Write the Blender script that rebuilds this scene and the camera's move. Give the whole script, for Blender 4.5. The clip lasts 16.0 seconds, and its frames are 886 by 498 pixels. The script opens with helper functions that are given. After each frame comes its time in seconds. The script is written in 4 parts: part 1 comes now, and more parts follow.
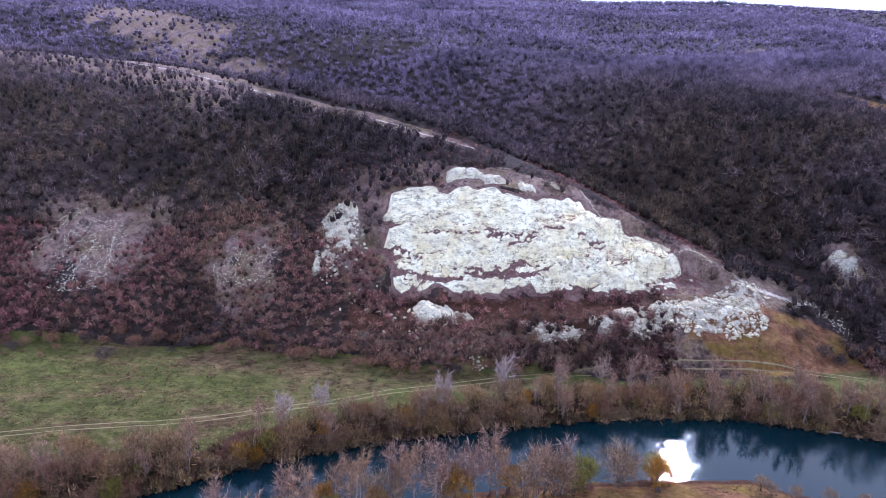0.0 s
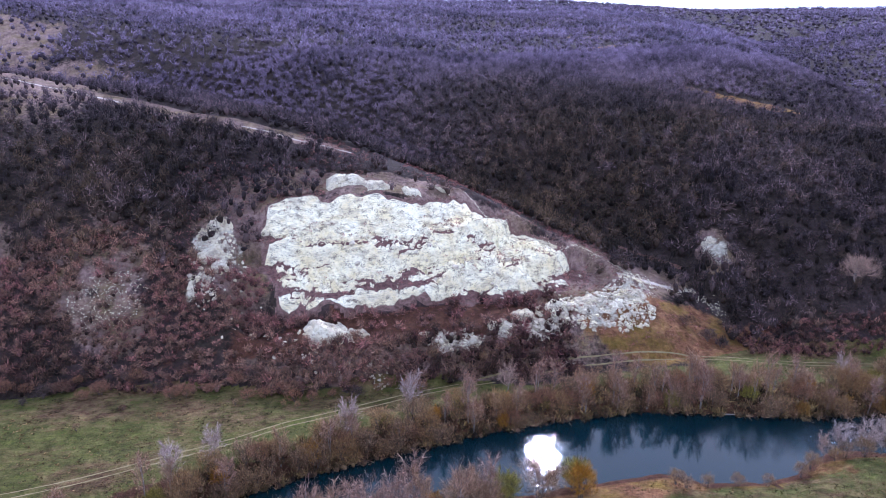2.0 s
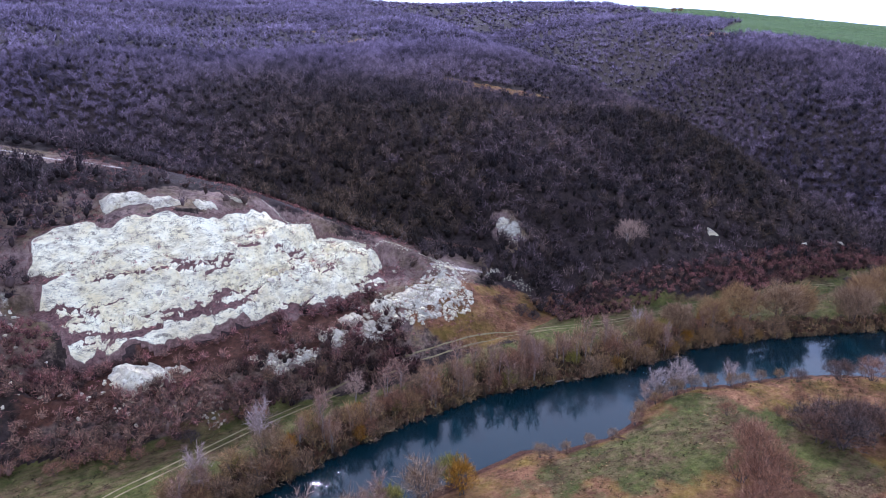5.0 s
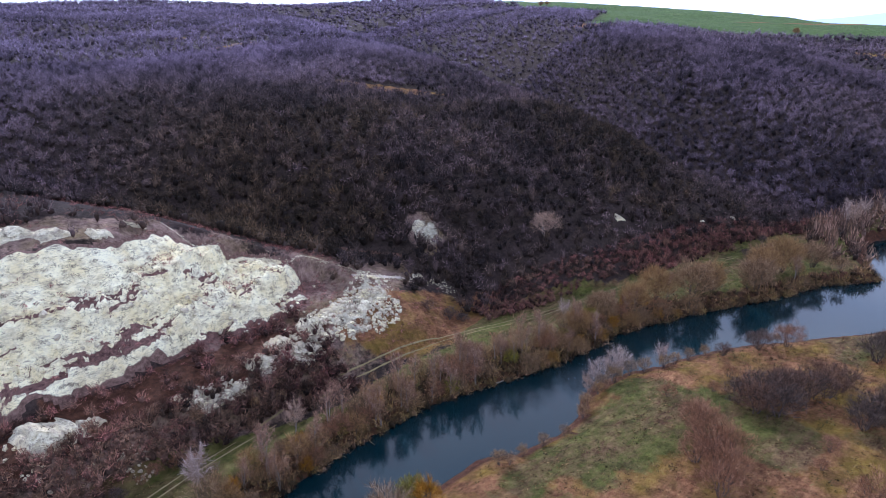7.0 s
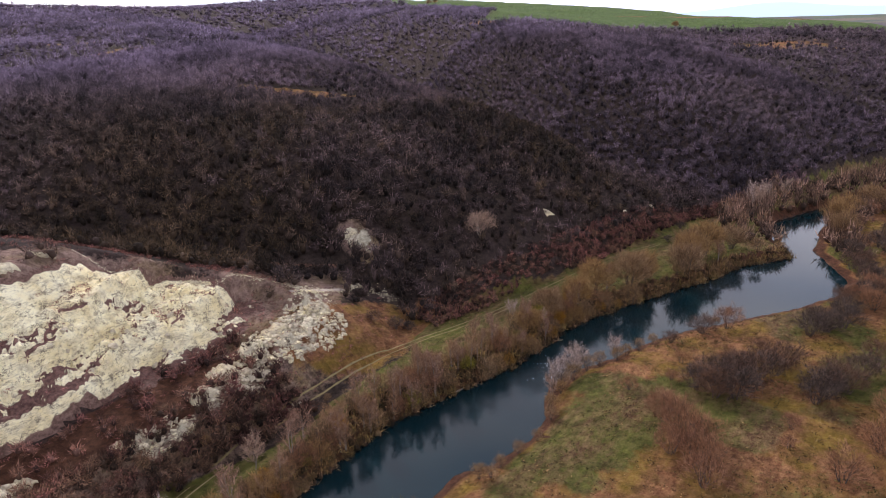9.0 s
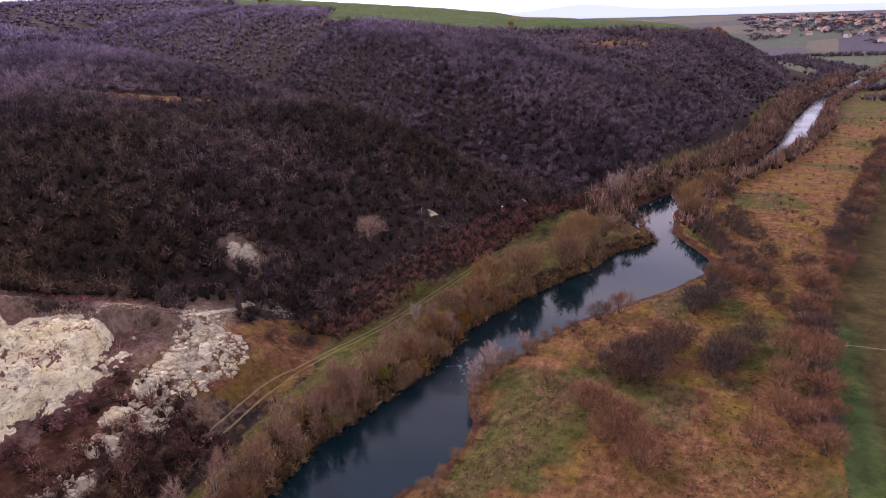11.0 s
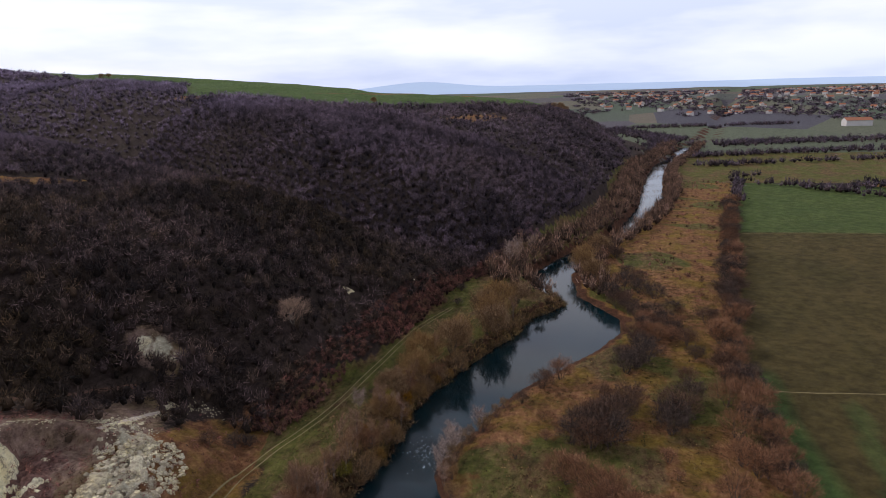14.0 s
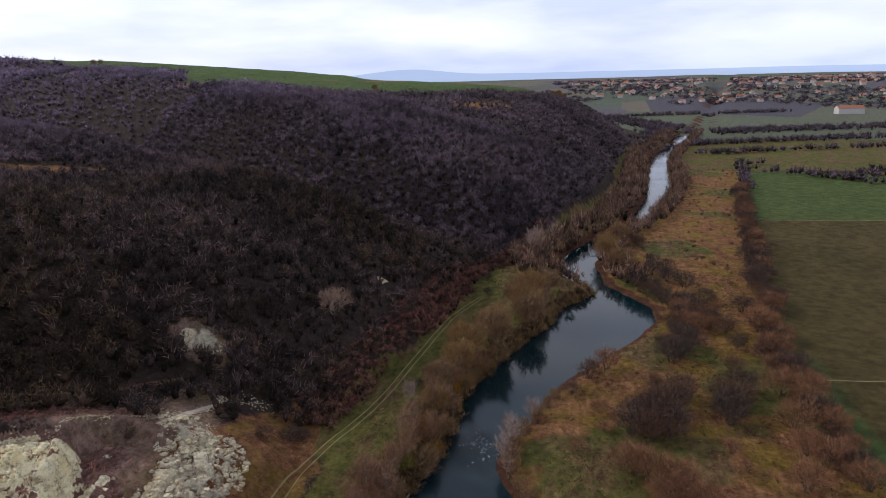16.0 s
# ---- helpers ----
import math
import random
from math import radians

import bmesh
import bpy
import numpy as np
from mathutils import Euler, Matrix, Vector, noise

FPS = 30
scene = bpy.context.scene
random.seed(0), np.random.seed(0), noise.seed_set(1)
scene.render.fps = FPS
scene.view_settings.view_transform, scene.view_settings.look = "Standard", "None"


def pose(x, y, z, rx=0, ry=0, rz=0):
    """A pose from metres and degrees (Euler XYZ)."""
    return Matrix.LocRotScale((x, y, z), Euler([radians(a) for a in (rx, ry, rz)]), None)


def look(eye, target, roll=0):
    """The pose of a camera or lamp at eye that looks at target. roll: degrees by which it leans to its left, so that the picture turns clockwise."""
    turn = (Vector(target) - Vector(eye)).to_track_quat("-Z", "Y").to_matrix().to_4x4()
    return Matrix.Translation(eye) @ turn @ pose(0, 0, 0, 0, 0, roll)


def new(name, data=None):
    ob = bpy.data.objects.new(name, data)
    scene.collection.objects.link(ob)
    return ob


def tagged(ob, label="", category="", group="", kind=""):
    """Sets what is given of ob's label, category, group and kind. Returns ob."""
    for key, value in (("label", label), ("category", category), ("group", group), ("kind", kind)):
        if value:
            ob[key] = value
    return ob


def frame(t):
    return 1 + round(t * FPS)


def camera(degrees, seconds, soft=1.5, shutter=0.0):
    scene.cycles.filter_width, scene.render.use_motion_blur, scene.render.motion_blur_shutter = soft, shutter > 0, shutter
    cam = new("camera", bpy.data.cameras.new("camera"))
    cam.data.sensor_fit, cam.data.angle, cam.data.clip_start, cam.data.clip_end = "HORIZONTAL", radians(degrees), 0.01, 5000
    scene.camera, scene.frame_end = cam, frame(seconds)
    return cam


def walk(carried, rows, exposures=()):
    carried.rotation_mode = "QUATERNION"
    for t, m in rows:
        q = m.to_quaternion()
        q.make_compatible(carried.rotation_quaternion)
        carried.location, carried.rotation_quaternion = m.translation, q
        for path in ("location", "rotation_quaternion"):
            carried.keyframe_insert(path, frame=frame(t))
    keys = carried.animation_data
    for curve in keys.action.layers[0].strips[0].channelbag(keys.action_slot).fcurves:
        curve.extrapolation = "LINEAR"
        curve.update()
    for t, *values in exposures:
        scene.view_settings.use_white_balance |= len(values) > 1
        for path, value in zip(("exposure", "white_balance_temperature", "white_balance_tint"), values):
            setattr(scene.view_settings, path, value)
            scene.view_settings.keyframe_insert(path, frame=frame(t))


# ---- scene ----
cam = camera(65.0, 16.0, soft=0.42)
PATH = [
    (0, (1.669, -0.829, 81.88), (1.646, 1.071, 81.256), 1.9),
    (0.5, (0.482, 1.934, 81.879), (0.586, 3.832, 81.256), 1.9),
    (1, (-0.873, 4.596, 81.856), (-0.653, 6.485, 81.235), 1.8),
    (1.5, (-2.522, 6.916, 81.824), (-2.232, 8.795, 81.205), 1.8),
    (2, (-4.501, 8.752, 81.76), (-4.136, 10.619, 81.143), 1.7),
    (2.5, (-6.811, 10.348, 81.654), (-6.364, 12.197, 81.039), 1.7),
    (3, (-9.428, 11.915, 81.555), (-8.865, 13.733, 80.939), 1.6),
    (3.5, (-12.07, 13.636, 81.47), (-11.376, 15.408, 80.853), 1.4),
    (4, (-14.643, 15.654, 81.359), (-13.832, 17.375, 80.743), 1.2),
    (4.5, (-16.931, 18.074, 81.259), (-16.017, 19.743, 80.643), 1.1),
    (5, (-18.838, 20.787, 81.179), (-17.809, 22.389, 80.565), 1.0),
    (5.2, (-19.413, 21.894, 81.168), (-18.34, 23.466, 80.553), 1.0),
    (7.5, (-23.713, 34.681, 81.104), (-22.385, 36.043, 80.486), -1.6),
    (8, (-24.636, 37.894, 81.107), (-23.256, 39.201, 80.486), -1.9),
    (8.2, (-25.016, 39.322, 81.108), (-23.61, 40.6, 80.485), -2.0),
    (10.3, (-29.012, 55.671, 81.13), (-27.382, 56.641, 80.497), -2.0),
    (10.5, (-29.366, 57.23, 81.128), (-27.707, 58.148, 80.492), -2.0),
    (11, (-30.124, 61.06, 81.11), (-28.402, 61.85, 80.47), -1.9),
    (11.5, (-30.708, 64.892, 81.106), (-28.941, 65.572, 80.46), -1.9),
    (12, (-31.118, 68.744, 81.163), (-29.323, 69.359, 80.531), -2.0),
    (12.5, (-31.391, 72.73, 81.228), (-29.567, 73.288, 80.626), -1.9),
    (13, (-31.604, 76.779, 81.287), (-29.742, 77.289, 80.766), -1.8),
    (13.5, (-31.805, 80.814, 81.323), (-29.91, 81.263, 80.868), -1.7),
    (14, (-31.909, 84.858, 81.359), (-30.002, 85.249, 80.902), -1.6),
    (14.5, (-31.973, 88.959, 81.392), (-30.061, 89.326, 80.936), -1.6),
    (15, (-31.967, 93.052, 81.408), (-30.053, 93.412, 80.953), -1.5),
    (15.5, (-31.995, 97.098, 81.383), (-30.079, 97.453, 80.93), -1.5),
    (16, (-32.038, 101.138, 81.36), (-30.13, 101.487, 80.869), -1.5),
]
EXPOSURES = [(0.0, 1.16, 4900, 27), (5.2, 1.02, 4900, 27), (7.4, 0.8, 5350, 20), (8.0, 0.77, 6050, 18), (10.4, 0.54, 6450, 39), (11.5, 0.49, 6450, 46), (12.5, 0.18, 6350, 29), (13.0, 0.02, 6200, 20), (14.0, -0.16, 6350, 18), (16.0, -0.16, 6200, 18)]
walk(cam, [(t, look(eye, target, roll)) for t, eye, target, roll in PATH], EXPOSURES)

# ---- sky and sun: thin bright overcast, the sun behind the hills ----
SUN_AZ, SUN_EL = radians(21), radians(33.5)
world = bpy.data.worlds.new("overcast_sky")
scene.world = world
world.use_nodes = True
wn, wl = world.node_tree.nodes, world.node_tree.links
wn.clear()
w_out = wn.new("ShaderNodeOutputWorld")
w_bg = wn.new("ShaderNodeBackground")
w_sky = wn.new("ShaderNodeTexSky")
w_sky.sky_type, w_sky.sun_disc = "NISHITA", False
w_sky.sun_elevation, w_sky.sun_rotation = SUN_EL, SUN_AZ
w_scale = wn.new("ShaderNodeVectorMath")
w_scale.operation = "SCALE"
w_scale.inputs["Scale"].default_value = 0.08
w_tc = wn.new("ShaderNodeTexCoord")
w_map = wn.new("ShaderNodeMapping")
w_map.inputs["Scale"].default_value = (1.2, 1.2, 6.0)
w_noise = wn.new("ShaderNodeTexNoise")
w_noise.inputs["Scale"].default_value, w_noise.inputs["Detail"].default_value = 2.2, 5
w_ramp = wn.new("ShaderNodeValToRGB")
w_ramp.color_ramp.elements[0].position, w_ramp.color_ramp.elements[0].color = 0.38, (0.62, 0.68, 0.80, 1)
w_ramp.color_ramp.elements[1].position, w_ramp.color_ramp.elements[1].color = 0.62, (0.99, 0.985, 0.98, 1)
w_sep = wn.new("ShaderNodeSeparateXYZ")
w_h = wn.new("ShaderNodeValToRGB")
w_h.color_ramp.elements[0].position, w_h.color_ramp.elements[0].color = 0.0, (0.68, 0.78, 0.95, 1)
w_h.color_ramp.elements[1].position, w_h.color_ramp.elements[1].color = 0.12, (1, 1, 1, 1)
w_top = w_h.color_ramp.elements.new(0.8)
w_top.color = (0.54, 0.555, 0.59, 1)
w_mul = wn.new("ShaderNodeMix")
w_mul.data_type, w_mul.blend_type = "RGBA", "MULTIPLY"
w_mul.inputs["Factor"].default_value = 1.0
w_mix = wn.new("ShaderNodeMix")
w_mix.data_type = "RGBA"
w_mix.inputs["Factor"].default_value = 0.8
wl.new(w_sky.outputs[0], w_scale.inputs[0])
wl.new(w_tc.outputs["Generated"], w_map.inputs[0])
wl.new(w_map.outputs[0], w_noise.inputs["Vector"])
wl.new(w_noise.outputs["Fac"], w_ramp.inputs[0])
wl.new(w_tc.outputs["Generated"], w_sep.inputs[0])
wl.new(w_sep.outputs["Z"], w_h.inputs[0])
wl.new(w_ramp.outputs[0], w_mul.inputs["A"])
wl.new(w_h.outputs[0], w_mul.inputs["B"])
wl.new(w_scale.outputs[0], w_mix.inputs["A"])
wl.new(w_mul.outputs["Result"], w_mix.inputs["B"])
wl.new(w_mix.outputs["Result"], w_bg.inputs["Color"])
w_bg.inputs["Strength"].default_value = 1.52
wl.new(w_bg.outputs[0], w_out.inputs[0])

sun = new("sun", bpy.data.lights.new("sun", "SUN"))
sun.data.energy, sun.data.angle, sun.data.color = 2.0, radians(0.8), (1.0, 0.95, 0.88)
sun.matrix_world = look((400 * math.sin(SUN_AZ) * math.cos(SUN_EL), 400 * math.cos(SUN_AZ) * math.cos(SUN_EL), 400 * math.sin(SUN_EL)), (0, 0, 0))

# ---- materials ----
class Mat:
    """A small node-building helper round one principled material."""

    def __init__(self, name, rough=0.9, spec=0.2):
        self.m = bpy.data.materials.new(name)
        self.m.use_nodes = True
        self.n, self.l = self.m.node_tree.nodes, self.m.node_tree.links
        self.b = self.n["Principled BSDF"]
        self.b.inputs["Roughness"].default_value = rough
        self.b.inputs["Specular IOR Level"].default_value = spec
        self.tc = self.n.new("ShaderNodeTexCoord")

    def put(self, socket, value):
        if isinstance(value, bpy.types.NodeSocket):
            self.l.new(value, socket)
        elif isinstance(value, tuple) and len(value) == 3 and socket.type == "RGBA":
            socket.default_value = (*value, 1)
        else:
            socket.default_value = value

    def noise(self, scale, detail=4, rough=0.6, stretch=None, distortion=0.0):
        vec = self.tc.outputs["Object"]
        if stretch:
            mp = self.n.new("ShaderNodeMapping")
            mp.inputs["Scale"].default_value = stretch
            self.l.new(vec, mp.inputs[0])
            vec = mp.outputs[0]
        t = self.n.new("ShaderNodeTexNoise")
        self.l.new(vec, t.inputs["Vector"])
        t.inputs["Scale"].default_value, t.inputs["Detail"].default_value = scale, detail
        t.inputs["Roughness"].default_value, t.inputs["Distortion"].default_value = rough, distortion
        return t.outputs["Fac"]

    def cells(self, scale, feature="F1", what="Distance", stretch=None):
        vec = self.tc.outputs["Object"]
        if stretch:
            mp = self.n.new("ShaderNodeMapping")
            mp.inputs["Scale"].default_value = stretch
            self.l.new(vec, mp.inputs[0])
            vec = mp.outputs[0]
        t = self.n.new("ShaderNodeTexVoronoi")
        t.feature = feature
        t.inputs["Scale"].default_value = scale
        self.l.new(vec, t.inputs["Vector"])
        return t.outputs[what]

    def ramp(self, fac, *stops):
        r = self.n.new("ShaderNodeValToRGB")
        e = r.color_ramp.elements
        while len(e) < len(stops):
            e.new(0.5)
        for k, (p, c) in enumerate(stops):
            e[k].position, e[k].color = p, (*c, 1) if isinstance(c, tuple) else (c, c, c, 1)
        self.l.new(fac, r.inputs[0])
        return r.outputs[0]

    def mix(self, fac, a, b, blend="MIX"):
        x = self.n.new("ShaderNodeMix")
        x.data_type, x.blend_type = "RGBA", blend
        for key, v in (("Factor", fac), ("A", a), ("B", b)):
            s = [i for i in x.inputs if i.name == key and i.type == ("VALUE" if key == "Factor" else "RGBA")][0]
            self.put(s, v)
        return [o for o in x.outputs if o.type == "RGBA"][0]

    def math(self, op, a, b=0.0):
        x = self.n.new("ShaderNodeMath")
        x.operation = op
        self.put(x.inputs[0], a)
        self.put(x.inputs[1], b)
        return x.outputs[0]

    def attr(self, name):
        a = self.n.new("ShaderNodeAttribute")
        a.attribute_name = name
        return a.outputs["Fac"]

    def random(self):
        return self.n.new("ShaderNodeObjectInfo").outputs["Random"]

    def bump(self, height, strength=0.5, distance=0.3):
        x = self.n.new("ShaderNodeBump")
        x.inputs["Strength"].default_value, x.inputs["Distance"].default_value = strength, distance
        self.l.new(height, x.inputs["Height"])
        self.l.new(x.outputs[0], self.b.inputs["Normal"])

    def colour(self, c, richness=1.0):
        if richness != 1.0:
            h = self.n.new("ShaderNodeHueSaturation")
            h.inputs["Saturation"].default_value = richness
            self.put(h.inputs["Color"], c)
            c = h.outputs[0]
        self.put(self.b.inputs["Base Color"], c)
        return self


def ground_material():
    g = Mat("ground_soil_grass", 0.95, 0.1)
    big, mid = g.noise(0.012, 4), g.noise(0.09, 6, 0.65)
    fine = g.ramp(g.noise(0.8, 8, 0.75), (0.32, 0.0), (0.68, 1.0))
    tuft = g.ramp(g.noise(0.45, 7, 0.8, (0.7, 1.3, 1)), (0.40, 0.0), (0.60, 1.0))
    litter = g.mix(fine, (0.032, 0.022, 0.019), (0.098, 0.068, 0.058))
    litter = g.mix(g.ramp(mid, (0.4, 0.0), (0.7, 1.0)), litter, g.mix(fine, (0.026, 0.019, 0.013), (0.080, 0.058, 0.040)))
    dry = g.mix(tuft, g.mix(fine, (0.105, 0.042, 0.021), (0.27, 0.124, 0.060)), g.mix(fine, (0.230, 0.112, 0.054), (0.44, 0.235, 0.115)))
    dry = g.mix(g.ramp(mid, (0.44, 0.0), (0.62, 1.0)), dry, g.mix(fine, (0.17, 0.105, 0.020), (0.31, 0.205, 0.055)))
    grass = g.mix(fine, (0.052, 0.062, 0.011), (0.150, 0.152, 0.036))
    patch = g.ramp(g.noise(0.055, 9, 0.78, (0.6, 1.2, 1)), (0.47, 0.0), (0.59, 1.0))
    grass = g.mix(patch, grass, g.mix(tuft, (0.10, 0.050, 0.028), (0.245, 0.145, 0.078)))
    grass = g.mix(g.math("MULTIPLY", tuft, 0.4), grass, (0.23, 0.19, 0.070))
    crop = g.mix(g.ramp(g.noise(0.03, 7, 0.65, (0.6, 1.2, 1)), (0.35, 0.0), (0.68, 1.0)), (0.080, 0.064, 0.020), (0.124, 0.090, 0.032))
    lush = g.mix(g.noise(0.05, 5, 0.6), (0.055, 0.115, 0.028), (0.125, 0.175, 0.050))
    crop = g.mix(g.ramp(g.attr("lush"), (0.2, 0.0), (0.9, 1.0)), crop, lush)
    rows = g.ramp(g.noise(0.9, 5, 0.7, (0.12, 1.0, 1)), (0.35, 0.0), (0.7, 1.0))
    crop = g.mix(g.math("MULTIPLY", rows, 0.22), crop, (0.10, 0.080, 0.042))
    heath = g.mix(fine, (0.14, 0.082, 0.066), (0.46, 0.32, 0.25))
    heath = g.mix(g.ramp(mid, (0.45, 0.0), (0.65, 1.0)), heath, g.mix(fine, (0.16, 0.11, 0.055), (0.33, 0.24, 0.13)))
    chalk = g.mix(fine, (0.46, 0.39, 0.26), (0.88, 0.81, 0.60))
    soil = g.mix(fine, (0.045, 0.020, 0.013), (0.17, 0.080, 0.046))
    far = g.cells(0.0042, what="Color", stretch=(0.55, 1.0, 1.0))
    # Field colours of the far plain, with blue-grey distance haze mixed in.
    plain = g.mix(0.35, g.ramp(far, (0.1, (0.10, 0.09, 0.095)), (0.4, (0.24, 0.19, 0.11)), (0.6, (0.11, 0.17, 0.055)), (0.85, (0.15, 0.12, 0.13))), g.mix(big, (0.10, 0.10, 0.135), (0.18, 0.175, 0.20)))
    c = litter
    for name, col in (("plain", plain), ("heath", heath), ("dry", dry), ("grass", grass), ("crop", crop), ("soil", soil), ("chalk", chalk)):
        edge = g.math("ADD", g.attr(name), g.math("MULTIPLY", g.math("SUBTRACT", fine, 0.5), 0.4))
        c = g.mix(g.ramp(edge, (0.3, 0.0), (0.62, 1.0)), c, col)
    g.colour(g.mix(0.8, c, g.mix(g.ramp(g.noise(0.25, 7, 0.75), (0.3, 0.0), (0.7, 1.0)), (0.22, 0.22, 0.22), (1.15, 1.15, 1.15)), "MULTIPLY"), 1.03)
    g.bump(g.mix(0.5, tuft, fine), 0.9, 0.5)
    return g.m


def chalk_material(name="chalk_rock", strata=True):
    g = Mat(name, 0.95, 0.1)
    fine, mid = g.noise(1.1, 8, 0.75), g.noise(0.16, 6, 0.65)
    c = g.mix(g.ramp(mid, (0.38, 0.0), (0.6, 1.0)), (0.80, 0.68, 0.37), (0.95, 0.88, 0.58))
    layer = g.noise(0.9, 9, 0.82, (0.3, 0.3, 2.2), 1.8)
    c = g.mix(g.math("MULTIPLY", g.ramp(layer, (0.40, 0.9), (0.48, 0.0)), g.ramp(g.noise(0.12, 4, 0.6), (0.4, 0.15), (0.62, 0.9))), c, (0.33, 0.28, 0.20))
    crack = g.ramp(g.noise(0.55, 10, 0.9, (0.8, 0.8, 1.3)), (0.43, 1.0), (0.475, 0.0))
    c = g.mix(g.math("MULTIPLY", crack, 0.85), c, (0.13, 0.10, 0.075))
    grime = g.ramp(g.noise(0.33, 9, 0.78, (0.8, 0.8, 1.6), 0.6), (0.48, 0.0), (0.62, 0.6 if strata else 0.9))
    c = g.mix(grime, c, g.mix(g.ramp(fine, (0.4, 0.0), (0.6, 1.0)), (0.20, 0.155, 0.10), (0.56, 0.47, 0.32)))
    if strata:
        soil = g.mix(g.ramp(fine, (0.35, 0.0), (0.65, 1.0)), (0.060, 0.030, 0.026), (0.24, 0.135, 0.105))
        edge = g.math("ADD", g.attr("ledge"), g.math("MULTIPLY", g.math("SUBTRACT", fine, 0.5), 1.3))
        c = g.mix(g.ramp(edge, (0.42, 0.0), (0.56, 1.0)), c, soil)
        c = g.mix(g.ramp(g.math("ADD", g.attr("turf"), g.math("MULTIPLY", g.math("SUBTRACT", fine, 0.5), 0.9)), (0.4, 0.0), (0.55, 1.0)), c, g.mix(g.ramp(fine, (0.35, 0.0), (0.65, 1.0)), (0.075, 0.040, 0.030), (0.27, 0.17, 0.13)))
    else:
        c = g.mix(g.math("ADD", 0.05, g.math("MULTIPLY", g.n.new("ShaderNodeNewGeometry").outputs["Random Per Island"], 0.6)), c, (0.40, 0.34, 0.27))
    g.colour(c)
    g.bump(g.mix(0.5, layer, fine), 1.0, 0.6)
    return g.m


def water_material():
    g = Mat("river_water", 0.03, 0.42)
    g.b.inputs["IOR"].default_value = 1.33
    g.colour(g.mix(g.noise(0.03, 4), (0.001, 0.009, 0.012), (0.003, 0.018, 0.022)))
    ripple = g.mix(g.ramp(g.noise(0.035, 3), (0.42, 0.25), (0.62, 1.0)), (0.5, 0.5, 0.5), g.noise(2.2, 4, 0.6, (0.35, 1.6, 1)))
    ripple = g.mix(g.attr("chop"), (0.5, 0.5, 0.5), ripple)
    g.bump(ripple, 0.7, 0.3)
    return g.m


def twig_material(name, dark, light, other, per_object=True):
    g = Mat(name, 0.85, 0.15)
    geo = g.n.new("ShaderNodeNewGeometry")
    pick = g.random() if per_object else g.attr("tint")
    one = geo.outputs["Random Per Island"]
    c = g.ramp(one, (0.0, tuple(0.45 * v for v in dark)), (0.55, tuple(0.8 * v for v in dark)), (1.0, tuple(1.1 * v for v in light)))
    c = g.mix(g.ramp(pick, (0.35, 0.0), (0.95, 0.85)), c, g.mix(one, tuple(0.15 * v for v in other), tuple(1.2 * v for v in other)))
    if not per_object:
        # Blue-purple blended into far crowns, standing in for distance haze.
        c = g.mix(g.attr("haze_tint"), c, g.mix(one, (0.070, 0.057, 0.076), (0.275, 0.224, 0.296)))
        # Crown cores pulled to dark brown in place of shade among twigs.
        c = g.mix(g.math("MULTIPLY", g.attr("core_shade"), 0.7), c, (0.032, 0.022, 0.017))
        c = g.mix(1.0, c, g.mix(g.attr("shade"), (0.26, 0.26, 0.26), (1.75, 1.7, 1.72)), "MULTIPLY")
    g.colour(c, 1.15)
    return g.m


def plain_material(name, a, b, rough=0.8, scale=1.0):
    g = Mat(name, rough, 0.3)
    g.colour(g.mix(g.noise(scale, 5), a, b))
    return g.m


GROUND, CHALK, STONE, WATER = ground_material(), chalk_material(), chalk_material("chalk_boulder", False), water_material()
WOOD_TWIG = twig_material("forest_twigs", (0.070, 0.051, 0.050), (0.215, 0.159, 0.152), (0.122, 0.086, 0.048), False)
# Twigs of far hedges and village trees, purplish cast painted for haze.
HAZED_TWIG = twig_material("hazed_twigs", (0.085, 0.068, 0.090), (0.175, 0.142, 0.182), (0.135, 0.105, 0.100), False)
SCRUB_TWIG = twig_material("scrub_twigs", (0.200, 0.098, 0.084), (0.380, 0.195, 0.165), (0.235, 0.160, 0.105), False)
BANK_TWIG = twig_material("bank_brush_twigs", (0.145, 0.092, 0.054), (0.38, 0.26, 0.155), (0.28, 0.21, 0.09), False)
T_BROWN = twig_material("brown_twigs", (0.20, 0.128, 0.076), (0.46, 0.325, 0.215), (0.38, 0.24, 0.12))
T_GREY = twig_material("grey_brown_twigs", (0.24, 0.145, 0.105), (0.50, 0.335, 0.25), (0.40, 0.25, 0.15))
T_PINK = twig_material("reddish_twigs", (0.22, 0.115, 0.074), (0.46, 0.280, 0.190), (0.36, 0.205, 0.125))
T_DARK = twig_material("dark_twigs", (0.062, 0.046, 0.038), (0.19, 0.142, 0.118), (0.21, 0.120, 0.080))
T_PALE = twig_material("pale_twigs", (0.36, 0.27, 0.23), (0.62, 0.51, 0.45), (0.46, 0.32, 0.24))
T_GOLD = twig_material("golden_willow_twigs", (0.28, 0.145, 0.040), (0.48, 0.27, 0.085), (0.36, 0.22, 0.09))
RIVER_TWIG = twig_material("river_tree_twigs", (0.125, 0.080, 0.060), (0.35, 0.245, 0.19), (0.24, 0.16, 0.11), False)
T_OLIVE = twig_material("olive_twigs", (0.19, 0.165, 0.045), (0.36, 0.31, 0.09), (0.26, 0.20, 0.07))
BARK = plain_material("dark_bark", (0.05, 0.038, 0.032), (0.12, 0.09, 0.075), 0.9, 3.0)
BARK_PALE = plain_material("pale_bark", (0.15, 0.125, 0.10), (0.27, 0.235, 0.20), 0.85, 3.0)
